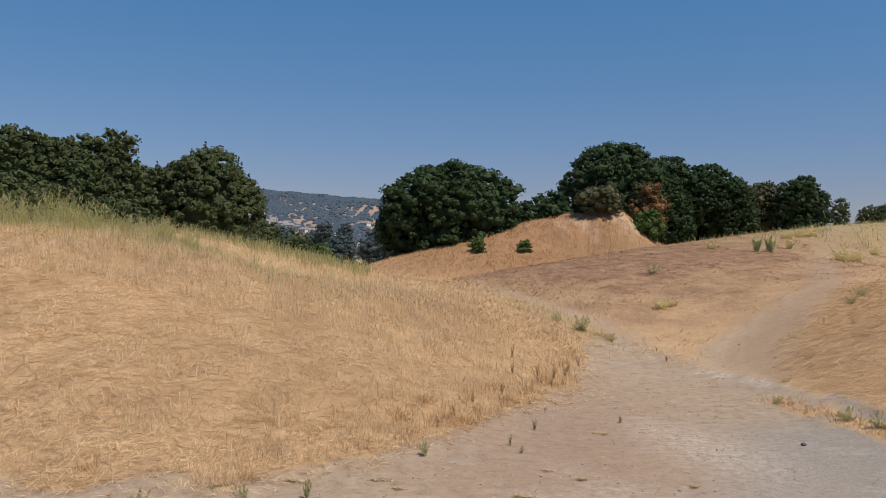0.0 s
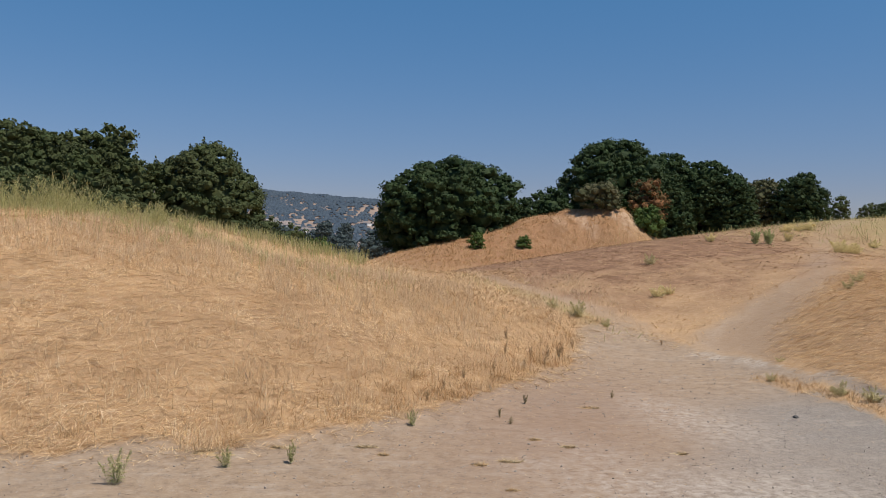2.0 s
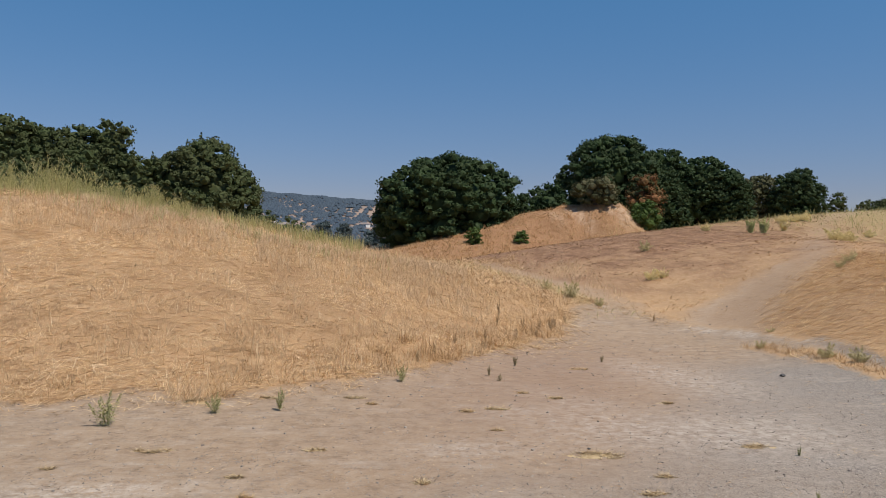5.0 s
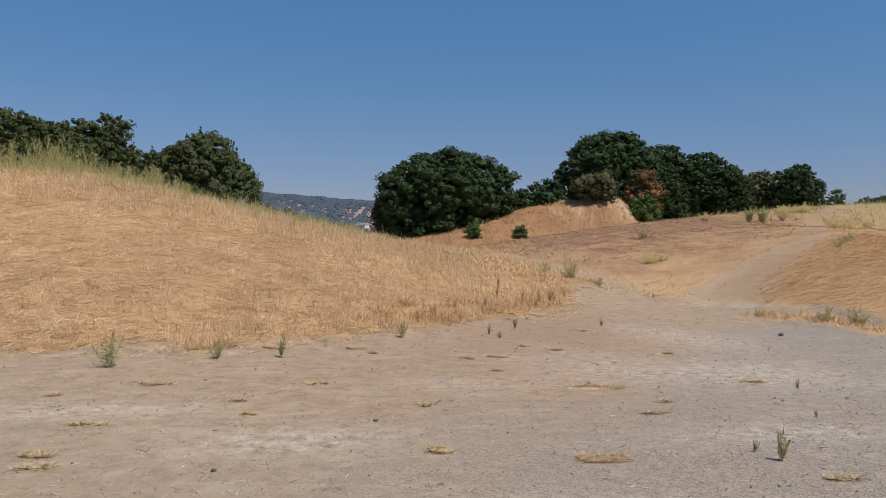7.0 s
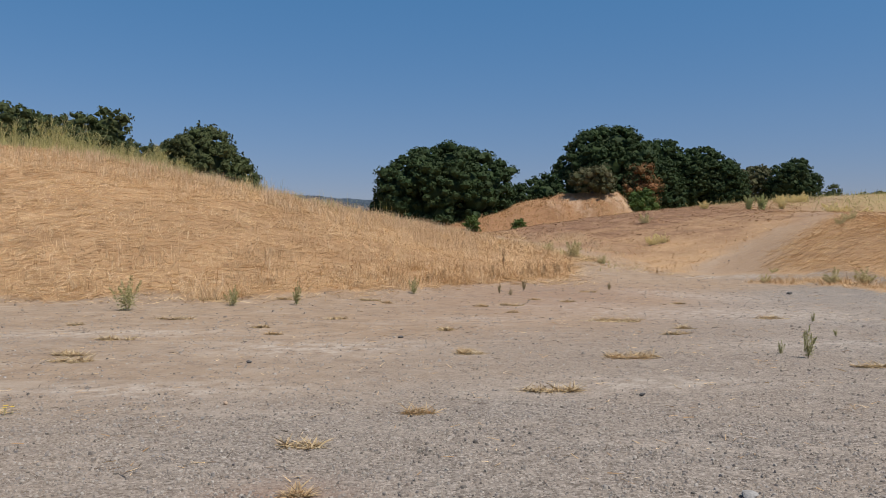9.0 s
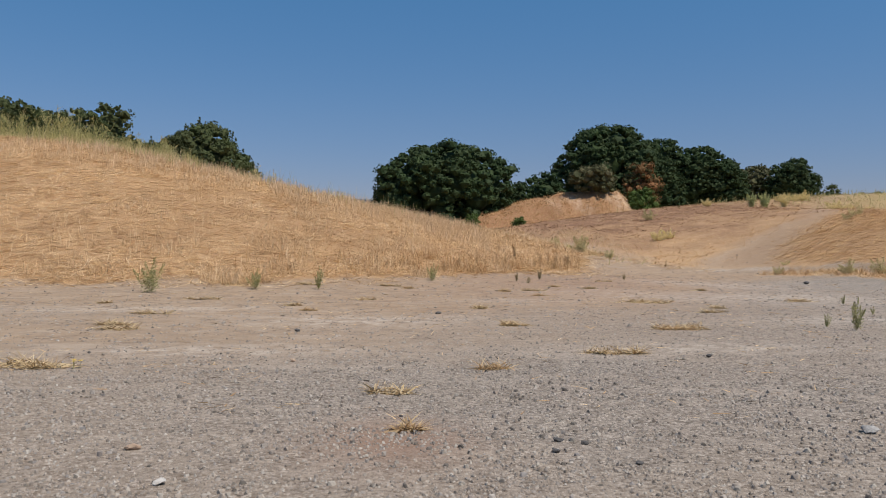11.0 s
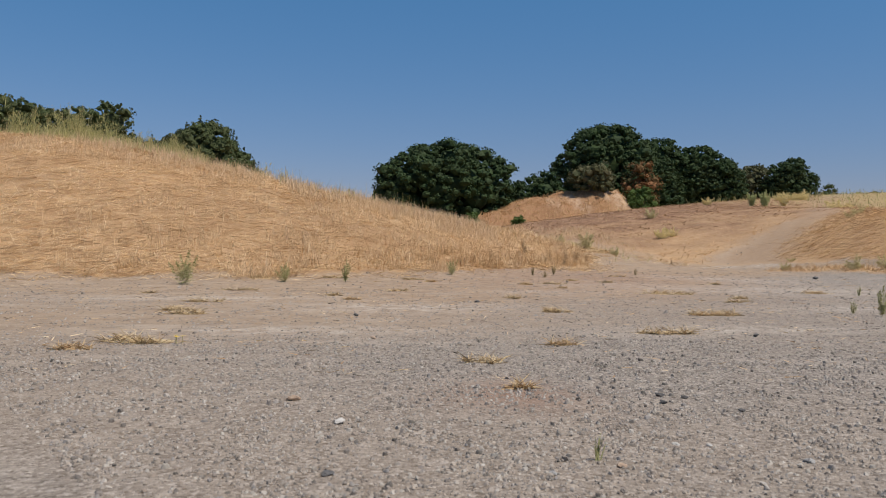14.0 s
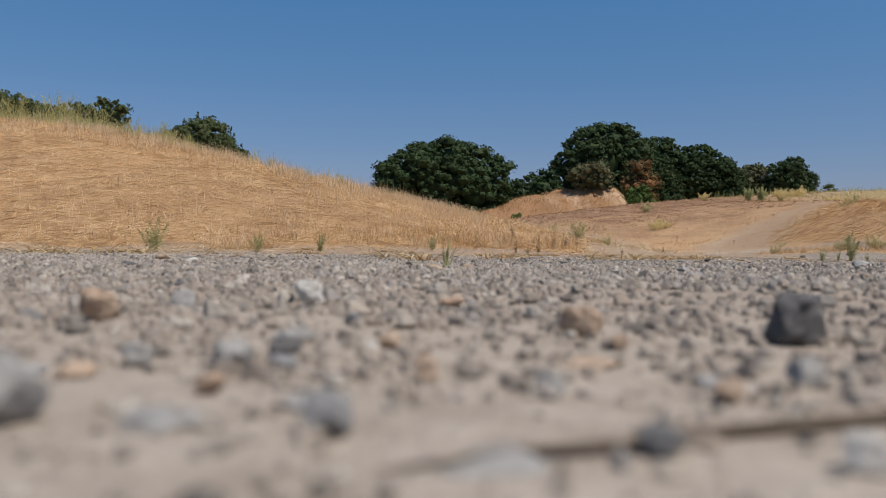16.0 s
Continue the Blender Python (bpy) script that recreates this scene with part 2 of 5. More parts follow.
FRESH = island_material("fresh_green_weed", [(0.34, 0.38, 0.16), (0.43, 0.46, 0.20), (0.54, 0.53, 0.27)], 0.75, 0.1, 0.15)
YELLOWISH = island_material("yellow_olive_weed", [(0.58, 0.48, 0.20), (0.70, 0.59, 0.28), (0.80, 0.66, 0.36)], 0.75, 0.1, 0.12)
OAK = island_material("oak_leaves", [(0.024, 0.045, 0.018), (0.038, 0.066, 0.024), (0.050, 0.078, 0.029), (0.030, 0.054, 0.021)], 0.65, 0.12, 0.16, (0.35, (0.046, 0.060, 0.026), 0.4))
OAK_WARM = island_material("oak_leaves_olive", [(0.056, 0.078, 0.030), (0.070, 0.092, 0.035), (0.084, 0.102, 0.041)], 0.65, 0.1, 0.18, (0.3, (0.075, 0.074, 0.035), 0.4))
SCRUB = island_material("grey_scrub_leaves", [(0.065, 0.074, 0.034), (0.10, 0.103, 0.050), (0.14, 0.130, 0.070)], 0.75, 0.1, 0.15)
RUST = island_material("dead_rust_leaves", [(0.20, 0.090, 0.040), (0.28, 0.135, 0.060), (0.08, 0.075, 0.032), (0.05, 0.06, 0.025)], 0.8, 0.1, 0.15)
BUSH = island_material("bright_bush_leaves", [(0.060, 0.100, 0.024), (0.085, 0.130, 0.035), (0.11, 0.15, 0.05)], 0.7, 0.1, 0.25)
BARK = plain_material("oak_bark", (0.07, 0.055, 0.042), (0.17, 0.14, 0.115), 14.0, 0.95, 0.1, 0.8, 0.03)
TWIG = plain_material("dry_twig", (0.07, 0.052, 0.040), (0.16, 0.125, 0.09), 60.0, 0.9, 0.1)
# blue distance haze is put into the ridge woods' leaf colours
FAR_LEAVES = island_material("haze_tinted_oak_wood", [(0.052, 0.073, 0.097), (0.062, 0.085, 0.109), (0.072, 0.095, 0.116)], 0.9, 0.1)
# valley leaves lightened and blued in base colour to stand for haze
FAR_TREE = island_material("haze_tinted_valley_leaves", [(0.056, 0.078, 0.080), (0.068, 0.092, 0.090), (0.078, 0.100, 0.094)], 0.8, 0.1, 0.1)
# tan slope grass, greyed by haze mixed into the base colour
FAR_GRASS = plain_material("hazed_dry_slope", (0.20, 0.17, 0.152), (0.35, 0.255, 0.192), 0.02, 1.0, 0.0, 0.0)
STONE = island_material("grey_gravel_stone", [(0.15, 0.13, 0.11), (0.26, 0.226, 0.19), (0.34, 0.293, 0.242), (0.19, 0.161, 0.131), (0.40, 0.341, 0.276), (0.29, 0.235, 0.185), (0.25, 0.231, 0.211), (0.33, 0.29, 0.245), (0.40, 0.36, 0.30), (0.10, 0.088, 0.075), (0.37, 0.327, 0.273), (0.45, 0.405, 0.345)], 0.88, 0.15)


def rock_material(name, c1, c2):
    return plain_material(name, c1, c2, 120.0, 0.85, 0.3, 0.5, 0.004, 0.25)


ROCK_DARK = rock_material("dark_rock", (0.06, 0.058, 0.055), (0.16, 0.15, 0.14))
ROCK_GREY = rock_material("blue_grey_rock", (0.24, 0.23, 0.212), (0.40, 0.382, 0.352))
ROCK_SLATE = rock_material("slate_rock", (0.13, 0.127, 0.122), (0.29, 0.281, 0.268))
ROCK_PALE = rock_material("pale_rock", (0.40, 0.37, 0.33), (0.60, 0.57, 0.51))
ROCK_TAN = rock_material("tan_rock", (0.32, 0.22, 0.15), (0.52, 0.40, 0.29))

# ---- the shape of the land ----
# mounds: centre x, y, half widths, turn (radians), height
LEFT_HILL = [(-18.67, 25.36, 7.68, 18.89, 0.90, 4.59), (-14.55, 34.52, 5.87, 15.41, 0.65, 3.14),
             (-1.31, 28.93, 10.21, 6.28, -1.42, 1.80), (-10.36, 40.52, 7.57, 5.20, 0.17, 2.55)]
RIGHT_BANK = [(12.06, 20.32, 4.42, 12.74, -0.39, 1.85), (21.53, 37.25, 14.75, 16.78, -0.47, 3.05)]
FIELD_RISE = [(24.91, 68.74, 16.47, 44.62, -0.88, 4.76), (67.17, 100.8, 32.05, 48.16, -0.65, 7.65), (95.03, 182.07, 49.98, 37.93, -0.01, 10.99)]
CUT_MOUND = [(2.05, 99.26, 15.27, 12.37, 0.16, 4.72), (37.86, 132.43, 22.0, 13.87, 0.01, 5.84)]


def smooth(a, b, v):
    t = np.clip((v - a) / (b - a), 0, 1)
    return t * t * (3 - 2 * t)


def ripple(x, y, size, seed):
    """Uneven waves of about that size, within -1 and 1."""
    r = np.random.default_rng(seed)
    s = 0.0 * x
    for _ in range(7):
        a, k, p = r.uniform(0, 6.283), r.uniform(0.6, 1.7) * 6.283 / size, r.uniform(0, 6.283)
        s = s + np.sin(k * (x * math.cos(a) + y * math.sin(a)) + p + 0.8 * np.sin(k * 0.7 * (y * math.cos(a) - x * math.sin(a)) + p))
    return s / 4.5


MOUND_X = (-18, -9.5, -4.9, 1.8, 5.1, 10.2, 15.3, 18.4, 22.6, 24.3, 26, 29, 38)   # crest of the cut mound
MOUND_Z = (0, 1.7, 1.75, 2.5, 3.9, 5.9, 7.65, 8.1, 8.35, 6.5, 4.6, 3.0, 0)


def mound(x, y):
    back = y - 106 - 0.4 * ripple(x, y, 7, 31)
    fall = np.where(back < 0, 1 - smooth(-1.5, 11.5, -back) * 1.0, 1 - smooth(0, 8, back))
    return np.interp(x, MOUND_X, MOUND_Z) * fall * (1 + 0.05 * ripple(x, 0.35 * y, 4.2, 32) * smooth(0.3, 4, -back))


def land(x, y):
    """Height of the smooth land, without the small unevenness."""
    s = -1.756 + 0.0 * x
    for cx, cy, rx, ry, turn, h in LEFT_HILL + RIGHT_BANK + FIELD_RISE + CUT_MOUND:
        c, q = math.cos(turn), math.sin(turn)
        u, v = (c * (x - cx) + q * (y - cy)) / rx, (-q * (x - cx) + c * (y - cy)) / ry
        s = s + h * np.exp(-(u * u + v * v))
    return 0.12 * np.logaddexp(0, s / 0.12) + mound(x, y)


def line_distance(x, y, line):
    best = np.full(np.shape(x), 1e9)
    for (ax, ay), (bx, by) in zip(line, line[1:]):
        t = np.clip(((x - ax) * (bx - ax) + (y - ay) * (by - ay)) / ((bx - ax) ** 2 + (by - ay) ** 2), 0, 1)
        best = np.minimum(best, np.hypot(x - ax - t * (bx - ax), y - ay - t * (by - ay)))
    return best


FOOT = [(-200, 9), (-12, 11.3), (-6.1, 11.55), (-3.5, 11.9), (-2.2, 12.5), (-1.2, 13.3), (-0.5, 14.3), (0.5, 15.8), (1.8, 18.4), (2.9, 20.4), (3.7, 23.0), (4.3, 26.5),
        (5.1, 29.3), (6.1, 29.8), (6.9, 27.4), (7.7, 24.8), (8.3, 22.0), (8.5, 20.0), (8.56, 18.2), (8.62, 15.0), (9.2, 13.4), (10.8, 11.6), (14, 8), (200, -20)]
UPHILL_TRAIL = [(7.6, 22.0), (8.6, 24.4), (10.0, 26.8), (11.7, 29.3), (13.5, 31.3), (15.7, 34.2), (17.4, 37.9), (21.6, 47.0), (25.8, 56.2), (29.1, 62.8), (32.7, 68.8), (40, 80)]
PALE_PATH = [(7.5, 20.5), (7.4, 23.0), (7.9, 25.3), (8.8, 26.9), (10.3, 28.9), (12.3, 31.3), (13.7, 32.8), (15.7, 34.9), (17.4, 37.9), (21.6, 47.0), (25.8, 56.2), (29.1, 62.8), (32.7, 68.8), (40, 80)]
VALLEY_TRAIL = [(7.2, 24.0), (6.9, 26.2), (6.5, 29.5), (5.9, 32.0), (5.1, 34.0), (4.1, 36.3), (3.1, 38.9), (1.6, 44), (0.6, 56), (-0.6, 75), (-3.5, 90)]
PALE_STRIP = [(7.3, 23.6), (7.9, 21.9), (8.4, 20.2), (8.75, 18.8), (8.9, 17.4)]
EDGE_STRIP = [(7.5, 18.9), (7.7, 17.9), (7.9, 16.8), (8.1, 15.6), (8.25, 14.5), (8.7, 12.9)]


def lot_mask(x, y):
    fx, fy = zip(*FOOT)
    w = 0.25 + 1.7 * smooth(0.8, 4, x) * (1 - smooth(7.6, 8.6, x))
    return 1 - smooth(-w, w, y + (0.25 + 1.6 * smooth(1, 4, x) * (1 - smooth(7.6, 8.6, x))) * ripple(x, y, 2.2, 3) + 0.12 * ripple(x, y, 0.7, 4) - np.interp(x, fx, fy))


def spot(x, y, cx, cy, rx, ry, turn=0.0):
    c, q = math.cos(turn), math.sin(turn)
    return np.exp(-(((c * (x - cx) + q * (y - cy)) / rx) ** 2 + ((-q * (x - cx) + c * (y - cy)) / ry) ** 2))


def land_masks(x, y):
    lot = lot_mask(x, y)
    wob = ripple(x, y, 3.0, 8)
    uphill = line_distance(x, y, UPHILL_TRAIL) + 0.25 * wob
    valley = line_distance(x, y, VALLEY_TRAIL) + 0.25 * wob
    near = smooth(37, 26, y)
    track = np.maximum((0.55 + 0.35 * near) * (1 - smooth(0.3 + 0.6 * near, 1.2 + 0.8 * near, uphill)) * (1 - 0.2 * smooth(36, 62, y)), 0.75 * (1 - smooth(0.35, 1.0, valley)) * (1 - smooth(38, 54, y)))
    path = 0.6 * (1 - smooth(0.1, 0.6, line_distance(x, y, PALE_PATH) + 0.15 * wob)) + 0.5 * (1 - smooth(0.1, 0.5, valley)) * (1 - smooth(34, 42, y))
    strip = 1 - smooth(0.18, 0.42, line_distance(x, y, EDGE_STRIP) + 0.12 * ripple(x, y, 0.8, 5))
    brown = np.clip(1.9 * np.maximum(spot(x, y, 11, 53, 13, 16, -0.55), 0.95 * spot(x, y, 18, 90, 13, 16)) * (1 + 0.4 * ripple(x, y, 6, 9)) - 0.25, 0, 1)
    brown = np.maximum(brown, np.clip(0.35 * spot(x, y, 12.6, 23.0, 2.4, 5.0, -0.5), 0, 1))
    brown = np.maximum(brown, 0.74 * smooth(25, 33, y - 0.2 * x) * smooth(0, 3, x - 1 - 0.0 * y) * (0.8 + 0.5 * ripple(x, y, 5, 19)) * (1 - 0.5 * smooth(70, 110, y)))
    orange = np.clip(1.7 * np.maximum(spot(x, y, 14, 105, 16, 9), spot(x, y, 5, 97, 16, 12)) - 0.3, 0, 1) * 0.85
    green = np.clip(0.6 * smooth(0, 6, y - 27 - 0.15 * x) * spot(x, y, -12, 33, 9, 7) + 0.35 * spot(x, y, -4, 26, 4, 4) + 0.75 * spot(x, y, 40, 72, 16, 26, 0.5) + 0.8 * np.exp(-((valley - 1.2) / 0.7) ** 2) * (1 - smooth(36, 46, y)) * smooth(0.4, -0.6, x - np.interp(y, [p[1] for p in VALLEY_TRAIL], [p[0] for p in VALLEY_TRAIL])), 0, 0.8)
    chalk = 0.6 * np.clip(1.7 * sum(spot(x, y, *q) for q in ((23.0, 104.2, 0.9, 2.4, -0.2), (21.4, 104.8, 1.0, 1.0), (16.0, 104.6, 1.2, 0.9, 0.4), (17.2, 103.2, 0.6, 2.2, 0.3), (5.6, 104.4, 0.5, 1.6), (13.6, 103.6, 0.5, 2.0, 0.3))) - 0.2, 0, 1)
    grey = np.clip(spot(x, y, 8.0, 13.0, 3.2, 7, -0.2) * 1.2 + 0.85 * (1 - smooth(3, 13, y)) * (1 - 0.65 * smooth(2.5, 5, y) * (1 - smooth(-3, 1.5, x))) + 0.9 * spot(x, y, 5.2, 9, 3.6, 5.5) + 0.2 * ripple(x, y, 4, 11), 0, 1) - 0.9 * spot(x, y, 0.8, 14.5, 4.0, 8.0)
    grey = grey * (1 - smooth(15, 19, y)) + 0.2 * (1 - smooth(0.2, 0.7, line_distance(x, y, PALE_STRIP)))
    grey = np.clip(grey * smooth(0.35, 1.1, np.hypot(x + 0.25, y + 0.25)), 0, 1)
    rust = np.clip(0.8 * spot(x, y, -0.35, 2.25, 0.22, 0.3) + 0.52 * spot(x, y, 2.2, 14.5, 2.4, 6.0, -0.2), 0, 1)
    return {"path": np.clip(path, 0, 1), "lot": np.clip(lot * (1 - strip), 0, 1), "track": track * (1 - lot), "brown": brown, "orange": orange, "green": green, "chalk": chalk, "grey": grey, "rust": rust, "pale": 0.85 * np.clip((1 - smooth(0.12, 0.4, line_distance(x, y, PALE_STRIP))) + sum(spot(x, y, px, py, rx, ry, 0.15) for px, py, rx, ry in ((1.8, 13.1, 0.5, 0.4), (1.3, 11.5, 0.4, 0.4), (2.4, 12.1, 0.5, 0.4), (4.1, 15.9, 0.5, 0.8), (2.4, 10.6, 1.1, 1.3), (4.3, 10.2, 1.2, 1.2), (-0.9, 6.3, 1.0, 0.5), (3.3, 6.8, 1.0, 0.35), (4.6, 14.5, 1.0, 2.0), (0.6, 9.2, 0.8, 0.4), (-3.0, 7.4, 1.2, 0.4), (1.2, 4.6, 0.9, 0.25), (-1.5, 4.3, 0.9, 0.25))), 0, 1), "sandy": 1 - smooth(0.30, 1.0, np.hypot(x + 0.25, (y + 0.22) * 0.8))}


def ground_height(x, y):
    x, y = np.asarray(x, float), np.asarray(y, float)
    lot = lot_mask(x, y)
    z = land(x, y) + (1 - lot) * (0.05 * ripple(x, y, 2.5, 1) + 0.02 * ripple(x, y, 0.8, 2))
    z = z + lot * (0.006 * ripple(x, y, 1.1, 6) + 0.0035 * ripple(x, y, 0.33, 7)) * smooth(0.1, 0.8, np.hypot(x + 0.25, y + 0.22))
    z = z + lot * 0.0022 * ripple(x, y, 0.10, 16) * smooth(0.2, 0.5, np.hypot(x + 0.25, y + 0.22)) * (1 - smooth(1.5, 3, np.hypot(x, y)))
    z = z - 0.008 * spot(x, y, -0.25, 0.1, 0.9, 0.7)
    return z - 5.0 * smooth(130, 330, y) * (1 - smooth(20, 120, x)) - 4.0 * smooth(200, 500, np.hypot(x, y))


def gz(x, y):
    return float(ground_height(np.array([x]), np.array([y]))[0])


def tri_mesh(name, verts, tris, material, smooth_faces=False):
    me = bpy.data.meshes.new(name)
    verts, tris = np.asarray(verts, np.float32), np.asarray(tris, np.int32)
    me.vertices.add(len(verts))
    me.vertices.foreach_set("co", verts.ravel())
    me.loops.add(tris.size)
    me.loops.foreach_set("vertex_index", tris.ravel())
    me.polygons.add(len(tris))
    me.polygons.foreach_set("loop_start", np.arange(0, tris.size, 3, dtype=np.int32))
    me.polygons.foreach_set("loop_total", np.full(len(tris), 3, np.int32))
    me.polygons.foreach_set("use_smooth", np.full(len(tris), smooth_faces))
    me.update(calc_edges=True)
    me.materials.append(material)
    return me


def grid_mesh(name, X, Y, Z, material):
    nr, nc = X.shape
    i = (np.arange(nr - 1)[:, None] * nc + np.arange(nc - 1)[None]).ravel()
    tris = np.concatenate([np.stack([i, i + 1, i + nc + 1], 1), np.stack([i, i + nc + 1, i + nc], 1)])
    return tri_mesh(name, np.stack([X.ravel(), Y.ravel(), Z.ravel()], 1), tris, material, True)


def spread(first, growth, far):
    v = [0.0]
    while v[-1] < far:
        v.append(v[-1] + first + growth * v[-1])
    return np.array(v)


ahead, side, back = spread(0.022, 0.036, 4200), spread(0.024, 0.055, 3500), spread(0.12, 0.16, 2500)
ahead = np.unique(np.concatenate([ahead, np.arange(91.0, 116.0, 0.9)]))
GX, GY = np.meshgrid(np.concatenate([-side[:0:-1], side]) - 0.25, np.concatenate([-back[:0:-1], ahead]) - 0.2)
ground_mesh = grid_mesh("ground", GX, GY, ground_height(GX, GY), GROUND)
for key, value in land_masks(GX.ravel(), GY.ravel()).items():
    ground_mesh.attributes.new(key, "FLOAT", "POINT").data.foreach_set("value", np.asarray(value, np.float32))
tagged(new("ground", ground_mesh), "rolling dry land with straw hill and gravel lot", "ground", kind="structure")


def part(name, me, parent, label=""):
    ob = new(name, me)
    ob.parent = parent
    return tagged(ob, label)


def thing(name, label, category, x, y, z, group="", turn=0.0):
    ob = new(name)
    ob.matrix_basis = pose(x, y, z, 0, 0, turn)
    ob.empty_display_size = 0.1
    return tagged(ob, label, category, group)


# ---- the far mountain ----
def mountain_height(x, y):
    ridge = np.interp(x, [-2600, -1200, -700, -557, -362, -252, -168, -136, -40, 110, 400, 900, 2600], [150, 175, 165, 145, 108, 101, 93, 89, 70, 48, 40, 55, 30])
    rise = smooth(930, 1500, y) * (1 - smooth(1560, 2300, y))
    return -10 + (ridge + 10) * rise ** 1.15 + 9 * ripple(x, y, 230, 21) * smooth(930, 1150, y) * (1 - smooth(1380, 1470, y)) + 2.2 * ripple(x, y, 60, 22) * rise


MX, MY = np.meshgrid(np.linspace(-2600, 2600, 200), np.linspace(900, 2300, 90))
tagged(new("backdrop_mountain", grid_mesh("backdrop_mountain", MX, MY, mountain_height(MX, MY), FAR_GRASS)), "distant hazy ridge with dry grass patches", "mountain", kind="structure")


def ico(level):
    bm = bmesh.new()
    bmesh.ops.create_icosphere(bm, subdivisions=level, radius=1)
    v = np.array([p.co[:] for p in bm.verts])
    t = np.array([[q.index for q in f.verts] for f in bm.faces])
    bm.free()
    return v, t


ICO1, ICO2 = ico(1), ico(2)


def chip_template():
    """An angular chip: a five-cornered foot and a smaller five-cornered top, 13 triangles."""
    a = np.linspace(0, 2 * math.pi, 5, endpoint=False)
    v = np.concatenate([np.stack([np.cos(a), np.sin(a), np.full(5, -0.6)], 1), np.stack([0.7 * np.cos(a + 0.5), 0.7 * np.sin(a + 0.5), np.full(5, 0.75)], 1)])
    t = [(5, 6, 7), (5, 7, 8), (5, 8, 9)]
    for i in range(5):
        j = (i + 1) % 5
        t += [(i, j, 5 + i), (j, 5 + j, 5 + i)]
    return v, np.array(t)


def pebble_template():
    """A rounder pebble of three seven-cornered rings, 38 triangles."""
    a = np.linspace(0, 2 * math.pi, 7, endpoint=False)
    v = np.concatenate([np.stack([q * np.cos(a + t0), q * np.sin(a + t0), np.full(7, h)], 1) for q, h, t0 in ((0.75, -0.75, 0), (1.0, 0.0, 0.4), (0.6, 0.75, 0.1))] + [np.array([[0.05, 0.0, 0.98]])])
    t = []
    for k in (0, 7):
        for i in range(7):
            j = (i + 1) % 7
            t += [(k + i, k + j, k + 7 + i), (k + j, k + 7 + j, k + 7 + i)]
    return v, np.array(t + [(14 + i, 14 + (i + 1) % 7, 21) for i in range(7)])


def grain_template():
    """A small five-sided grain, 8 triangles."""
    a = np.linspace(0, 2 * math.pi, 5, endpoint=False)
    v = np.concatenate([np.stack([np.cos(a), np.sin(a), np.full(5, -0.5)], 1), [[0.45, 0.1, 0.8], [-0.45, -0.1, 0.7]]])
    return v, np.array([(0, 1, 5), (1, 2, 5), (2, 6, 5), (2, 3, 6), (3, 4, 6), (4, 5, 6), (4, 0, 5)])


CHIP, PEBBLE, GRAIN = chip_template(), pebble_template(), grain_template()


def blobs(name, template, centres, radii, jitter, material, r, smooth_faces=False):
    """Many uneven rounded lumps joined into one mesh; radii is (n, 3)."""
    v0, t0 = template
    n = len(centres)
    a = r.uniform(0, 6.283, n)
    v = v0[None] * (1 + jitter * r.standard_normal((n, len(v0), 1))) * radii[:, None, :]
    c, s = np.cos(a)[:, None], np.sin(a)[:, None]
    v = np.stack([v[..., 0] * c - v[..., 1] * s, v[..., 0] * s + v[..., 1] * c, v[..., 2]], 2) + centres[:, None, :]
    t = t0[None] + (np.arange(n) * len(v0))[:, None, None]
    return tri_mesh(name, v.reshape(-1, 3), t.reshape(-1, 3), material, smooth_faces)


def mountain_woods():
    r = np.random.default_rng(31)
    x, y = r.uniform(-580, -50, 27000), r.uniform(960, 1530, 27000)
    z = mountain_height(x, y)
    # closed woods towards the ridge, dry clearings of uneven size lower down
    open_land = 0.5 * ripple(x, 0.6 * y, 150, 41) + 0.7 * ripple(x, 0.6 * y, 62, 42) + 0.8 * ripple(x, 0.5 * y, 30, 43) + 0.8 * ripple(x, 0.5 * y, 15, 44)
    keep = open_land + 1.5 * smooth(1320, 1440, y) + 0.24 + r.uniform(-0.3, 0.3, len(x)) > 0.0
    x, y, z = x[keep], y[keep], z[keep]
    s = r.uniform(1.6, 3.8, len(x))
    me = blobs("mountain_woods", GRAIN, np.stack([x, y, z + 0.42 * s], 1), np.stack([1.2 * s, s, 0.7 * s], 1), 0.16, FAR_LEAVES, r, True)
    tagged(new("mountain_woods", me), "dark oak woods tinted haze-blue, scattered over the ridge", "woods", kind="stuff")


mountain_woods()


# ---- trees ----
def leaf_cards(r, pos, out, size, spread_out=0.75):
    """A folded leaf spray (two triangles) at each place, facing roughly outwards."""
    n = len(pos)
    nor = out + spread_out * r.standard_normal((n, 3))
    nor /= np.linalg.norm(nor, axis=1, keepdims=True)
    a = np.cross(nor, r.standard_normal((n, 3)))
    a /= np.linalg.norm(a, axis=1, keepdims=True)
    b = np.cross(nor, a)
    s = (size * r.uniform(0.6, 1.35, n))[:, None]
    v = np.stack([pos - a * s, pos + b * s * 0.7 + nor * s * 0.18, pos + a * s * r.uniform(0.8, 1.2, (n, 1)), pos - b * s * 0.7 + nor * s * 0.18], 1)
    t = np.array([[0, 1, 2], [0, 2, 3]])[None] + (np.arange(n) * 4)[:, None, None]
    return v.reshape(-1, 3), t.reshape(-1, 3)


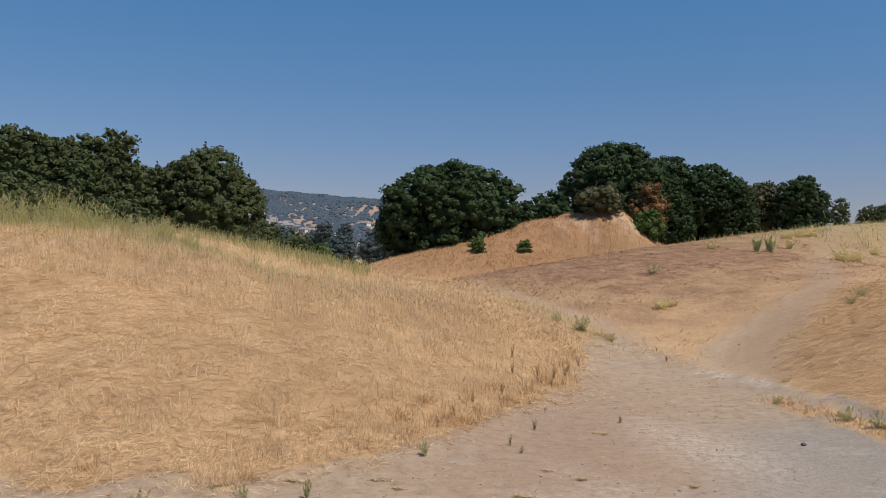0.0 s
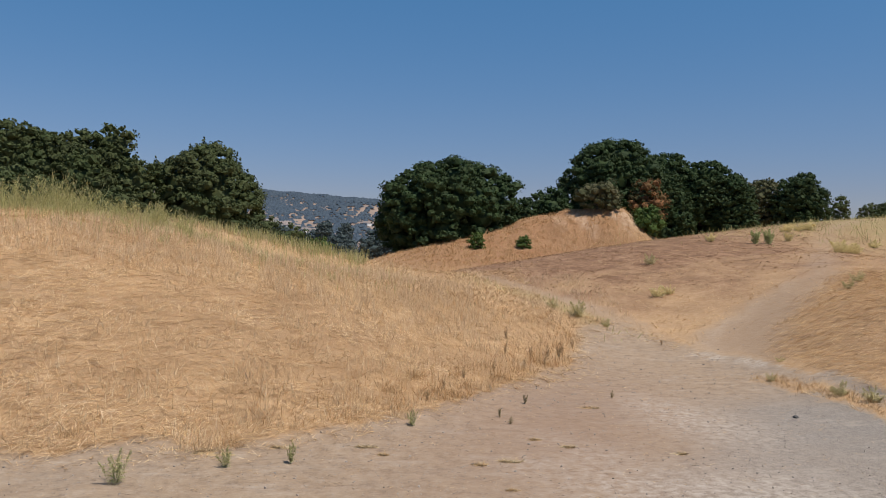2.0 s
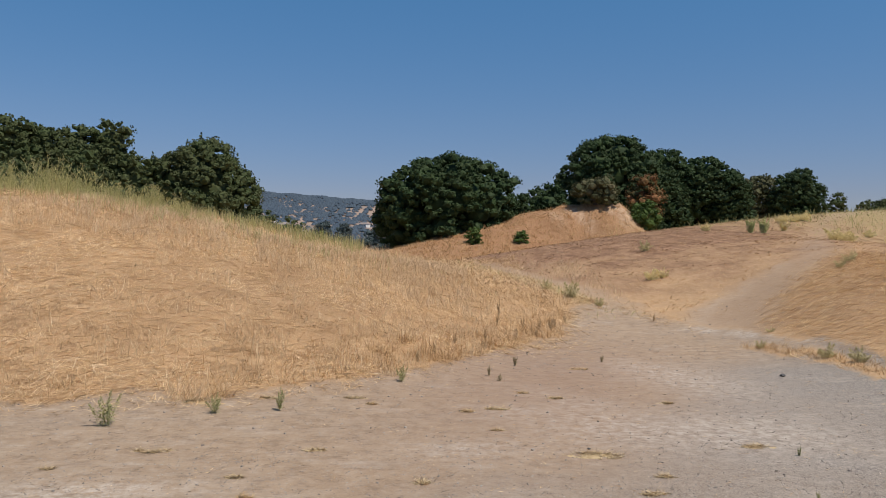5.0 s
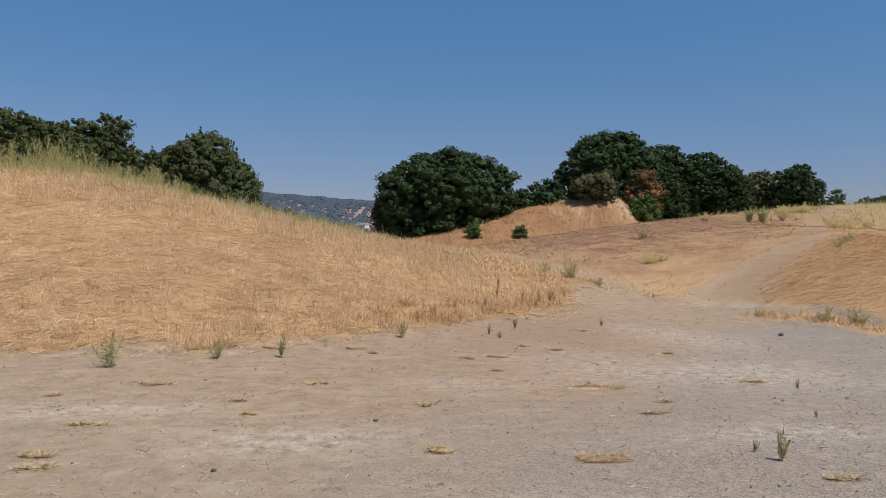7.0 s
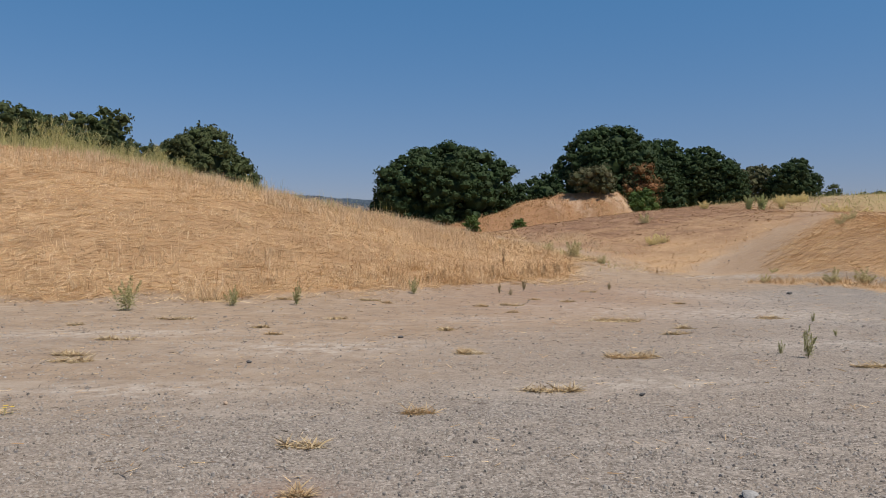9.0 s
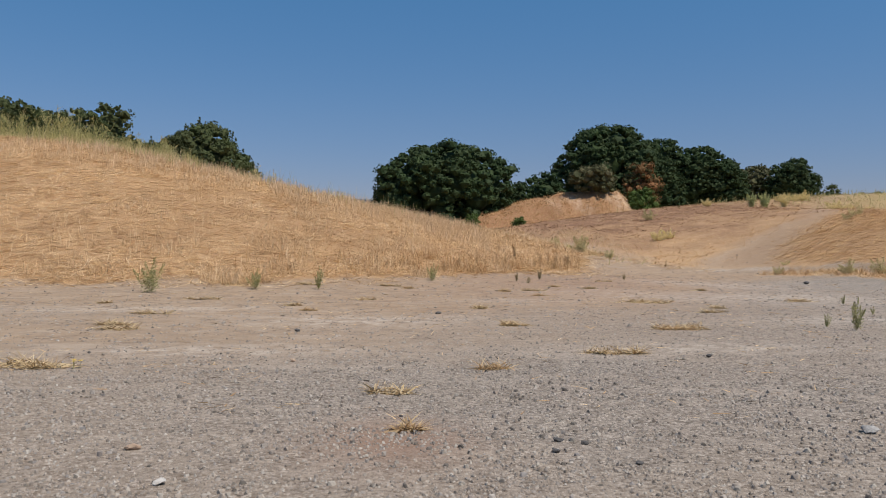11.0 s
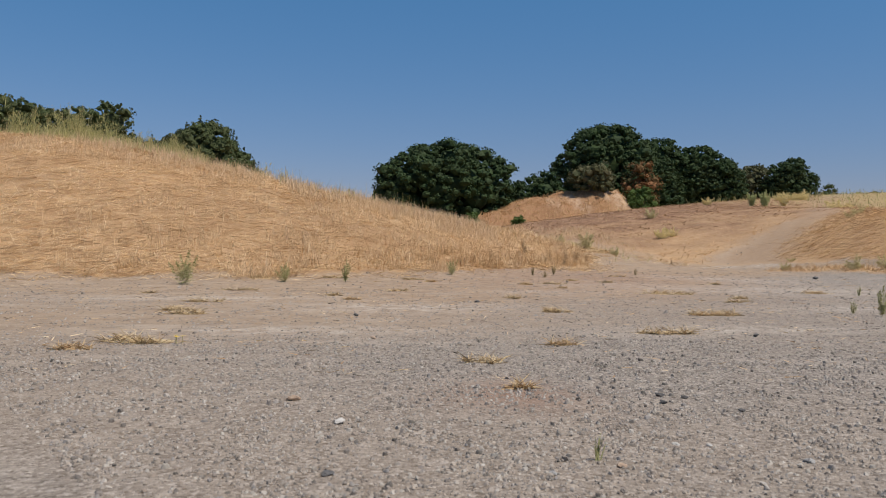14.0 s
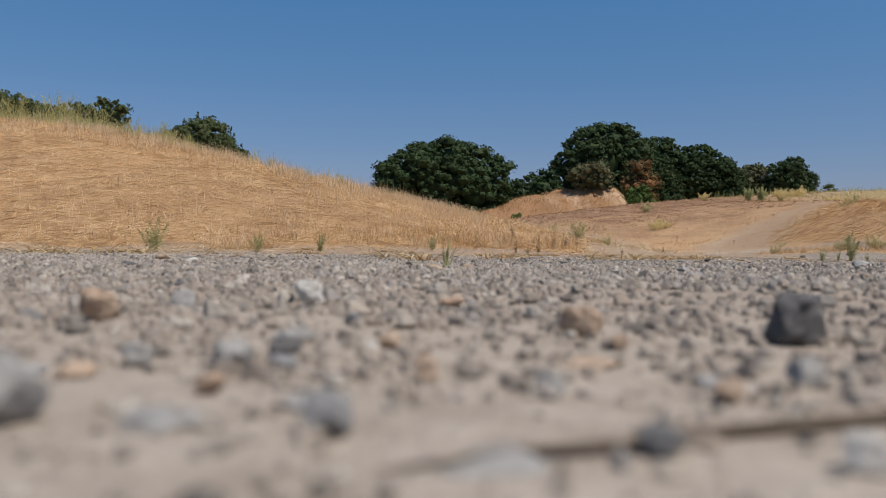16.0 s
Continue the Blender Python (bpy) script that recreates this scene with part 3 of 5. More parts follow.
def limb(p0, p1, r0, r1, sides=7, bend=0.06, r=None, steps=4):
    p0, p1 = np.array(p0, float), np.array(p1, float)
    d = p1 - p0
    length = np.linalg.norm(d)
    d /= length
    u = np.cross(d, [0.3, 0.9, 0.2])
    u /= np.linalg.norm(u)
    w = np.cross(d, u)
    rings = []
    for k in range(steps + 1):
        f = k / steps
        c = p0 + (p1 - p0) * f + (r.standard_normal(3) * bend * length * math.sin(math.pi * f) if r is not None else 0)
        rad = r0 + (r1 - r0) * f
        ang = np.linspace(0, 2 * math.pi, sides, endpoint=False)
        rings.append(c + rad * (np.cos(ang)[:, None] * u + np.sin(ang)[:, None] * w))
    v = np.concatenate(rings)
    t = []
    for k in range(steps):
        for i in range(sides):
            j = (i + 1) % sides
            a, b, c2, e = k * sides + i, k * sides + j, (k + 1) * sides + j, (k + 1) * sides + i
            t += [[a, b, c2], [a, c2, e]]
    return v, np.array(t)


def joined(name, pieces, material, smooth_faces=True):
    vs, ts, o = [], [], 0
    for v, t in pieces:
        vs.append(v)
        ts.append(t + o)
        o += len(v)
    return tri_mesh(name, np.concatenate(vs), np.concatenate(ts), material, smooth_faces)


def branched(name, limbs, sides, material):
    """Limbs that all grow out of one root point, as one connected mesh."""
    vs, ts, o = [np.zeros((1, 3))], [], 1
    for v, t in limbs:
        t = np.where(t < sides, 0, t - sides + o)
        ts.append(t[(t == 0).sum(1) < 2])
        vs.append(v[sides:])
        o += len(v) - sides
    return tri_mesh(name, np.concatenate(vs), np.concatenate(ts), material, True)


def tree(name, label, x, y, width, top, seed, material, crown_low=0.1, lobes=24, leaf=0.34, depth=None, ragged=0.08, category="tree", lean=0.0, core=0.88, skew=(), sprigs=0):
    """A tree whose crown reaches from crown_low of its height up to the height top, standing on the ground."""
    r = np.random.default_rng(seed)
    z0 = gz(x, y) - 0.15
    high = top - z0
    root = thing(name, label, category, x, y, z0)
    lo = crown_low * high
    ch = high - lo
    dep = depth or width * 0.9
    cz = lo + 0.40 * ch
    cen, rad = [], []
    for i in range(lobes):
        f = (i + 0.5) / lobes
        up = 1.0 - 1.55 * f
        az = i * 2.39996 + r.uniform(-0.3, 0.3)
        flat = math.sqrt(max(0, 1 - up * up))
        q = r.uniform(0.16, 0.25) * (width + ch) / 2
        vz = 0.60 * ch if up > 0 else 0.40 * ch / 0.55
        px = flat * math.cos(az) * max(0.1, width / 2 - 0.92 * q) + lean * up
        py = flat * math.sin(az) * max(0.1, dep / 2 - 0.92 * q)
        pz = cz + up * max(0.05, vz - (q * 0.9 if up > 0 else 0))
        cen.append((px, py, max(pz, lo + 0.3 * q)))
        rad.append((q, q, q * r.uniform(0.75, 0.95)))
    for sx, sz, sr in skew:
        cen.append((sx, 0, sz))
        rad.append((sr, sr, sr * 0.9))
    cen, rad = np.array(cen), np.array(rad)
    # leaf clumps spread over the outside of the lobes
    clump = (max(0.62, 0.052 * width) if y < 200 else 0.13 * width) if category == "tree" else 0.16 * width
    tries = int(9 * (width * ch + width * dep) / clump ** 2)
    pick = r.choice(len(cen), tries, p=rad[:, 0] ** 2 / (rad[:, 0] ** 2).sum())
    d = r.standard_normal((tries, 3))
    d /= np.linalg.norm(d, axis=1, keepdims=True)
    spot_at = cen[pick] + d * rad[pick] * (0.84 + max(0.14, ragged) * r.uniform(0, 0.8, tries))[:, None]
    inside = spot_at[:, 2] < 0.1 * clump
    for c, q in zip(cen, rad):
        inside |= (((spot_at - c) / q) ** 2).sum(1) < 0.6
    spot_at, d = spot_at[~inside], d[~inside]
    chosen = []
    for i in range(len(spot_at)):
        if not chosen or ((spot_at[chosen] - spot_at[i]) ** 2).sum(1).min() > (0.9 * clump) ** 2:
            chosen.append(i)
    spot_at, d = spot_at[chosen], d[chosen]
    size = clump * r.uniform(0.5, 1.0, len(spot_at)) * r.choice([0.8, 1.0, 1.45], len(spot_at))
    card = leaf * 0.66
    pos, out, cards = [], [], []
    for c, way, q in zip(spot_at, d, size):
        m = int((1.0 if core > 0.6 else 0.45) * q * q / (card * card) * (0.25 if way[1] > 0.35 else 1.0)) + 3
        o = r.standard_normal((m, 3)) + 0.9 * way + np.array([0, 0, 0.35])
        o /= np.linalg.norm(o, axis=1, keepdims=True)
        pos.append(c + o * q * r.uniform(0.72, 1.12, (m, 1)) * np.array([1.08, 1.08, 0.8]))
        out.append(o)
    for _ in range(int(sprigs)):
        # upright leafy shoots standing out of the top
        i = r.integers(len(spot_at))
        if d[i][2] > 0.15:
            tall = r.uniform(0.5, 1.15) * clump * 1.5
            f = r.uniform(0, 1, 22)[:, None]
            pos.append(spot_at[i] + 0.7 * size[i] * d[i] + f * np.array([0.12 * d[i][0], 0.12 * d[i][1], 1.0]) * tall + 0.09 * (1.2 - f) * r.standard_normal((22, 3)))
            out.append(r.standard_normal((22, 3)))
    pieces = [leaf_cards(r, np.concatenate(pos), np.concatenate(out), card, 0.7)]
    # the shaded inside of the clumps and lobes
    for c, q, way in zip(spot_at, size, d):
        if core < 0.6 or way[1] > 0.35:
            continue
        v0, t0 = ICO2 if width > 11 else ICO1
        pieces.append((c + v0 * q * 0.72 * (1 + 0.16 * r.standard_normal((len(v0), 1))) * np.array([1, 1, 0.8]), t0))
    for c, q in zip(cen, rad):
        v0, t0 = ICO2
        pieces.append((c + v0 * q * core * 0.7 * (1 + 0.05 * r.standard_normal((len(v0), 1))), t0))
    part("crown", joined("crown", pieces, material, False), root)
    trunk_r = 0.03 * width + 0.05
    fork = max(lo, 0.18 * high)
    wood = [limb((0, 0, 0), (0.2 * trunk_r, 0, fork), trunk_r * 1.25, trunk_r * 0.8, 9, 0.04, r)]
    for i in range(5):
        c = cen[(i * 5 + 2) % len(cen)]
        wood.append(limb((0, 0, fork * 0.9), c, trunk_r * 0.55, trunk_r * 0.12, 6, 0.07, r))
    part("trunk", joined("trunk", wood, BARK), root)
    return root


tree("oak_tree", "broad round dark green live oak on the saddle", -0.25, 108, 18.0, 15.2, 101, OAK, 0.03, 44, 0.27, skew=((7.2, 8.2, 1.7), (-7.9, 3.4, 2.0), (-6.8, 2.2, 2.4)))
tree("oak_tree", "low dark oak thicket beside the mound", 9.8, 114, 6.2, 10.6, 102, OAK, 0.05, 14, 0.28)
tree("oak_tree", "low dark oak thicket beside the mound", 14.0, 116, 8.0, 12.5, 103, OAK, 0.05, 16, 0.28)
tree("oak_tree", "tall domed dark oak behind the cut mound", 25.0, 124, 17.6, 20.5, 104, OAK, 0.08, 44, 0.29)
tree("oak_tree", "dark spreading oak at the edge of the field", 33.4, 127, 10.5, 18.6, 124, OAK, 0.04, 24, 0.32)
tree("oak_tree", "dark spreading oak at the edge of the field", 39.2, 127, 12.0, 17.9, 105, OAK, 0.04, 28, 0.32)
tree("oak_tree", "dark spreading oak at the edge of the field", 42.8, 124, 7.2, 15.4, 106, OAK, 0.04, 18, 0.30)
tree("oak_tree", "dark spreading oak at the edge of the field", 31.5, 121, 9.0, 15.0, 107, OAK, 0.04, 20, 0.30)
tree("oak_tree", "thin open oak with grey-green leaves", 51.8, 136, 8.4, 15.8, 108, SCRUB, 0.05, 20, 0.28, core=0.82, ragged=0.3)
tree("oak_tree", "small dark oak on the crest of the field", 56.0, 131, 9.0, 16.2, 109, OAK, 0.05, 20, 0.28)
tree("oak_tree", "small far oak on the field's skyline", 80.8, 170, 3.6, 15.5, 110, OAK_WARM, 0.1, 10, 0.32, core=0.6, ragged=0.3)
tree("oak_tree", "small far oak on the field's skyline", 97.5, 186, 9.5, 15.4, 111, OAK_WARM, 0.1, 12, 0.36, core=0.6, ragged=0.3)
tree("oak_tree", "olive-green oak behind the straw hill", -48.0, 80, 9.5, 14.8, 112, OAK_WARM, 0.1, 24, 0.25, ragged=0.1)
tree("oak_tree", "olive-green oak behind the straw hill", -41.8, 77, 7.4, 15.2, 113, OAK_WARM, 0.1, 24, 0.24, ragged=0.1)
tree("oak_tree", "olive-green oak behind the straw hill", -38.0, 81, 8.0, 14.9, 114, OAK_WARM, 0.1, 24, 0.24, ragged=0.1)
tree("oak_tree", "olive-green oak behind the straw hill", -34.4, 82, 5.4, 15.4, 115, OAK_WARM, 0.1, 20, 0.24, ragged=0.1, skew=((1.8, 9.0, 1.4), (2.4, 6.5, 1.5)))
tree("oak_tree", "olive-green oak behind the straw hill", -40.0, 78, 7.5, 14.3, 125, OAK_WARM, 0.05, 24, 0.24, ragged=0.1)
tree("oak_tree", "olive-green oak behind the straw hill", -31.9, 81, 5.4, 12.2, 126, OAK_WARM, 0.05, 18, 0.24, ragged=0.1)
tree("oak_tree", "olive-green oak behind the straw hill", -36.0, 78, 7.0, 12.5, 127, OAK_WARM, 0.05, 20, 0.24, ragged=0.1)
tree("oak_tree", "dark round tree with upright twigs behind the hill", -26.5, 86, 13.2, 13.7, 116, OAK_WARM, 0.02, 30, 0.20, ragged=0.2, sprigs=150, skew=((5.2, 5.5, 1.5), (4.6, 3.6, 2.0)))
tree("oak_tree", "dark leafy thicket under the hill's far side", -31.0, 74, 8.0, 8.5, 117, OAK_WARM, 0.0, 16, 0.24, ragged=0.25)
tree("oak_tree", "dark leafy thicket under the hill's far side", -38.5, 70, 11.5, 10.0, 118, OAK_WARM, 0.0, 20, 0.24, ragged=0.25)
tree("shrub", "green bush at the foot of the dry mound", 25.4, 104.6, 3.8, 9.0, 119, BUSH, 0.0, 12, 0.16, category="bush")
tree("shrub", "half-dead rust-brown bush against dark oaks", 26.2, 109.2, 4.4, 13.1, 120, RUST, 0.3, 12, 0.17, ragged=0.4, core=0.62, category="bush")
tree("shrub", "grey-green scrub bush on top of the cut", 19.1, 105.8, 5.6, 12.0, 121, SCRUB, 0.0, 14, 0.17, ragged=0.35, core=0.7, category="bush")
for k, (bx, by, bw, bh) in enumerate(((3.1, 96.6, 2.0, 1.9), (8.8, 97.6, 1.7, 1.5))):
    tree("shrub", "small dark green bush in dry grass", bx, by, bw, gz(bx, by) + bh, 122 + k, BUSH, 0.0, 9, 0.12, category="bush", ragged=0.3)
for k, (bx, by, bw, bt) in enumerate(((-14.1, 70, 3.6, 5.1), (-11.6, 72, 3.0, 4.2), (-17.0, 72, 4.0, 6.0))):
    tree("shrub", "dark green bush behind the hill's shoulder", bx, by, bw, bt, 132 + k, BUSH if k == 1 else OAK_WARM, 0.0, 9, 0.16, category="bush", ragged=0.3)
# wooded valley floor in the gap
for k, (tx, ty, tw, tt) in enumerate(((-52, 240, 12, 8), (-66, 300, 16, 12), (-84, 330, 18, 11), (-46, 330, 14, 9), (-60, 380, 9, 17), (-52, 395, 8, 16), (-72, 420, 16, 13), (-98, 420, 20, 15), (-40, 430, 18, 14), (-118, 400, 22, 16), (-26, 420, 16, 13))):
    tree("oak_tree", "distant tree tinted with bluish haze on the valley floor", tx, ty, tw, tt, 140 + k, FAR_TREE, 0.05, 14, 0.6)


# ---- grasses ----
def blade_mesh(name, base, heading, length, width, bend, material, roll=0.6):
    """Curved tapering blades. heading: unit directions; bend: how far the tip droops, as a part of the length."""
    n = len(base)
    side_dir = np.cross(heading, np.array([0.13, 0.07, 1.0])[None] + roll * rng.standard_normal((n, 3)))
    side_dir /= np.linalg.norm(side_dir, axis=1, keepdims=True) + 1e-9
    ln, wd = length[:, None], width[:, None] * 0.5
    midp = base + heading * ln * 0.55
    tip = base + heading * ln
    tip[:, 2] -= bend * length
    v = np.stack([base - side_dir * wd, base + side_dir * wd, midp + side_dir * wd * 0.8, midp - side_dir * wd * 0.8, tip], 1)
    t = np.array([[0, 1, 2], [0, 2, 3], [3, 2, 4]])[None] + (np.arange(n) * 5)[:, None, None]
    if roll == 0.3:
        # lying straws: one kinked strip to the tip
        v = np.stack([base - side_dir * wd, midp + side_dir * wd, midp - side_dir * wd, tip], 1)
        t = np.array([[0, 1, 2], [1, 3, 2]])[None] + (np.arange(n) * 4)[:, None, None]
    return tri_mesh(name, v.reshape(-1, 3), t.reshape(-1, 3), material)


def headings(n, tilt_low, tilt_high, r):
    """Unit directions that rise by that many degrees."""
    a, e = r.uniform(0, 6.283, n), np.radians(r.uniform(tilt_low, tilt_high, n))
    return np.stack([np.cos(a) * np.cos(e), np.sin(a) * np.cos(e), np.sin(e)], 1)


def sown(r, n, x0, x1, y0, y1, chance):
    x, y = r.uniform(x0, x1, n), r.uniform(y0, y1, n)
    k = r.random(n) < chance(x, y)
    return x[k], y[k]


def slope_headings(x, y, h):
    """Lays headings along the slope of the land."""
    gx = (land(x + 0.2, y) - land(x - 0.2, y)) / 0.4
    gy = (land(x, y + 0.2) - land(x, y - 0.2)) / 0.4
    h = h.copy()
    h[:, 2] += h[:, 0] * gx + h[:, 1] * gy
    return h / np.linalg.norm(h, axis=1, keepdims=True)


def swathes(x, y, h, r):
    """Turns headings so that neighbours lie roughly alike, in whorls."""
    a = 1.2 * ripple(x, y, 3.6, 211) + 1.6 * ripple(x, y, 0.8, 212) + 0.8 * r.standard_normal(len(x)) + math.pi * (r.random(len(x)) < 0.3)
    flat = np.hypot(h[:, 0], h[:, 1])
    return np.stack([flat * np.cos(a), flat * np.sin(a) * 0.75, h[:, 2]], 1)


def grass(name, label, x, y, tilt, length, width, bend, material, r, lift=0.0, roll=0.6, laid=False):
    n = len(x)
    h = headings(n, *tilt, r)
    h = slope_headings(x, y, swathes(x, y, h, r) if laid else h)
    base = np.stack([x, y, ground_height(x, y) - 0.01 + lift * r.random(n)], 1)
    me = blade_mesh(name, base, h, r.uniform(*length, n), width * r.uniform(0.7, 1.4, n), r.uniform(0, bend, n), material, roll)
    tagged(new(name, me), label, "dry grass", kind="stuff")


def dry(x, y):
    m = land_masks(x, y)
    return (1 - smooth(0.25, 0.75, m["lot"])) * (1 - m["track"])


def clumpy(x, y, size, seed):
    return np.clip(0.5 + 0.8 * ripple(x, y, size, seed) + 0.4 * ripple(x, y, size * 0.35, seed + 1), 0.03, 1)


r = np.random.default_rng(51)
# flattened straw on the hill, thickest where it is nearest
gx, gy = sown(r, 390000, -19, 6, 11, 30, lambda x, y: dry(x, y) * (1.3 - 0.035 * (y - 11)) * (0.45 + 0.55 * clumpy(x, y, 1.3, 61)) * (np.abs(x) < 0.62 * y + 2))
grass("flattened_straw", "golden flattened dry straw covering the hill", gx, gy, (-3, 17), (0.12, 0.46), 0.0066, 0.10, STRAW, r, 0.06, 0.3, True)
gx, gy = sown(r, 72000, -26, 4, 26, 46, lambda x, y: dry(x, y) * (0.4 + 0.6 * clumpy(x, y, 1.6, 62)) * (np.abs(x) < 0.62 * y + 2))
grass("hilltop_straw", "golden dry straw on the hilltop", gx, gy, (0, 45), (0.14, 0.40), 0.016, 0.12, STRAW, r, 0.05, 0.3)
# brown withered seed stalks that dot the slope
gx, gy = sown(r, 2600, -19, 6, 12, 34, lambda x, y: dry(x, y) * clumpy(x, y, 2.6, 163) ** 3 * (np.abs(x) < 0.62 * y + 2))
grass("withered_stalks", "brown withered seed stalks dotted over the hill", gx, gy, (25, 80), (0.10, 0.26), 0.008, 0.2, STUBBLE, r)
# standing dry grass on the hill, short
gx, gy = sown(r, 150000, -21, 7, 11, 42, lambda x, y: dry(x, y) * clumpy(x, y, 2.1, 63) ** 1.5 * (np.abs(x) < 0.62 * y + 2) * (0.25 + 0.75 * smooth(-9, 2, x - 0.35 * (y - 20))))
grass("standing_dry_grass", "short pale standing dry grass on the hillside", gx, gy, (42, 88), (0.12, 0.40), 0.0065, 0.2, PALE, r)
# rusty stalks along the hill's foot
gx, gy = sown(r, 80000, -6, 6, 12, 26, lambda x, y: dry(x, y) * (1 - smooth(1.2, 3.6, y - np.interp(x, *zip(*FOOT)))) * clumpy(x, y, 0.7, 65) ** 1.6 * smooth(-5.0, 0.5, x))
grass("rusty_stalks", "rust-tinged upright stalks at the hill foot", gx, gy, (40, 90), (0.08, 0.34), 0.007, 0.2, STALK, r)
# loose straw spilling over the edge of the lot
gx = np.concatenate([r.uniform(-10, 7.4, 14000), r.uniform(1.5, 7.4, 9000)])
gy = np.interp(gx, *zip(*FOOT)) + r.normal(-0.2, 0.38, len(gx)) - np.abs(r.normal(0, 1.6, len(gx))) * smooth(1, 4, gx)
thin = r.random(len(gx)) < clumpy(gx, gy, 0.8, 66) ** 1.6
gx, gy = gx[thin], gy[thin]
grass("straw_litter", "loose straw litter along the lot's edge", gx, gy, (0, 25), (0.08, 0.28), 0.008, 0.1, STRAW, r, 0.0, 0.3)
# straw on the bank by the trail
gx, gy = sown(r, 170000, 7.5, 21, 12, 34, lambda x, y: dry(x, y) * (0.3 + 0.7 * clumpy(x, y, 1.1, 67)) * (x > np.interp(y, [p[1] for p in UPHILL_TRAIL], [p[0] for p in UPHILL_TRAIL]) + 0.9) * (np.abs(x) < 0.62 * y + 2))
grass("bank_straw", "matted golden straw on the trailside bank", gx, gy, (-4, 18), (0.14, 0.46), 0.0068, 0.12, BANK, r, 0.07, 0.3, True)
# longer straws that hang over the bank, pale and dark
for mat, count, seed in ((STRAW, 12000, 267), (STUBBLE, 15000, 269)):
    gx, gy = sown(r, count, 9, 21, 14, 34, lambda x, y: dry(x, y) * clumpy(x, y, 0.9, seed) ** 1.5 * (x > np.interp(y, [p[1] for p in UPHILL_TRAIL], [p[0] for p in UPHILL_TRAIL]) + 1.0))
    grass("bank_straw", "long loose straws hanging over the bank", gx, gy, (-6, 20), (0.3, 0.8), 0.009, 0.15, mat, r, 0.09, 0.3, True)
gx, gy = sown(r, 20000, 6.8, 9.2, 12, 20, lambda x, y: (1 - smooth(0.12, 0.45, line_distance(x, y, EDGE_STRIP))) * clumpy(x, y, 0.5, 69))
grass("verge_grass", "thin yellow dry grass strip beside the gravel", gx, gy, (15, 75), (0.07, 0.24), 0.007, 0.2, STRAW, r)
gx, gy = sown(r, 120000, -4, 60, 42, 106, lambda x, y: dry(x, y) * (0.15 + 0.85 * clumpy(x, y, 1.7, 70)) * (1 - 0.93 * np.clip(1.3 * land_masks(x, y)["brown"], 0, 1)) * (np.abs(x) < 0.6 * y + 3))
grass("far_field_grass", "dry tussocks over the upper field", gx, gy, (0, 40), (0.08, 0.26), 0.03, 0.2, OLIVE, r, 0.0, 0.4)
gx, gy = sown(r, 130000, 0, 34, 25, 50, lambda x, y: dry(x, y) * (y > np.interp(x, *zip(*FOOT)) + 0.2) * (0.12 + 0.88 * clumpy(x, y, 1.4, 76)) * (np.abs(x) < 0.6 * y + 3) * (1 - 0.9 * np.clip(1.2 * land_masks(x, y)["brown"], 0, 1)))
grass("lower_field_straw", "short trampled dry grass between the trails", gx, gy, (-2, 35), (0.07, 0.24), 0.009, 0.08, BANK, r, 0.01, 0.3)
gx, gy = sown(r, 110000, 0, 34, 36, 106, lambda x, y: dry(x, y) * np.clip(1.4 * land_masks(x, y)["brown"], 0, 1) * (0.12 + 0.88 * clumpy(x, y, 1.5, 170)) * (np.abs(x) < 0.6 * y + 3) * (land_masks(x, y)["orange"] < 0.5))
grass("dark_stubble", "dark brown trampled stubble over the field slope", gx, gy, (0, 28), (0.10, 0.30), 0.028, 0.1, STUBBLE, r, 0.0, 0.3)
gx, gy = sown(r, 16000, -15, -4, 36, 44, lambda x, y: clumpy(x, y, 1.6, 176) * np.exp(-((y - 40.0) / 1.8) ** 2))
grass("hollow_weeds", "fresh green tall weeds behind the hill crest", gx, gy, (58, 90), (0.3, 0.85), 0.016, 0.1, GREENISH, r)
# the wide field
gx, gy = sown(r, 120000, -4, 50, 25, 100, lambda x, y: dry(x, y) * (y > 24) * (0.2 + 0.8 * clumpy(x, y, 2.6, 71)) * (1 - 0.93 * np.clip(1.3 * land_masks(x, y)["brown"], 0, 1)) * (np.abs(x) < 0.6 * y + 3) * np.clip(34 / y, 0.1, 1))
grass("field_grass", "short dry grass over the sloping field", gx, gy, (5, 60), (0.10, 0.30), 0.016, 0.2, STALK, r, 0.0, 0.35)
gx, gy = sown(r, 120000, -12, 34, 84, 112, lambda x, y: land_masks(x, y)["orange"] * clumpy(x, y, 2.0, 73))
grass("mound_grass", "orange dry grass on the cut mound", gx, gy, (30, 80), (0.18, 0.5), 0.03, 0.2, STALK, r)
# green-yellow weeds of the hilltop and the trailside
gx, gy = sown(r, 90000, -24, -1, 22, 40, lambda x, y: clumpy(x, y, 2.4, 75) * np.exp(-((y - (28.3 - 0.15 * (x + 12))) / 3.6) ** 2) * (0.10 * smooth(0.5, -4, x) + 0.75 * smooth(-7, -11, x)))
grass("hilltop_weeds", "yellow-green tall weeds along the hilltop", gx, gy, (52, 90), (0.22, 0.75), 0.008, 0.12, GREENISH, r)
gx, gy = sown(r, 60000, -15, 0, 29, 42, lambda x, y: (0.25 + 0.75 * clumpy(x, y, 1.7, 177)) * smooth(0, -4, x) * 0.22)
grass("hollow_weeds", "pale green-yellow weeds behind the hill crest", gx, gy, (45, 90), (0.2, 0.55), 0.010, 0.12, PALE, r)
gx, gy = sown(r, 70000, -12, 1, 20, 34, lambda x, y: dry(x, y) * clumpy(x, y, 1.3, 175) ** 2.5)
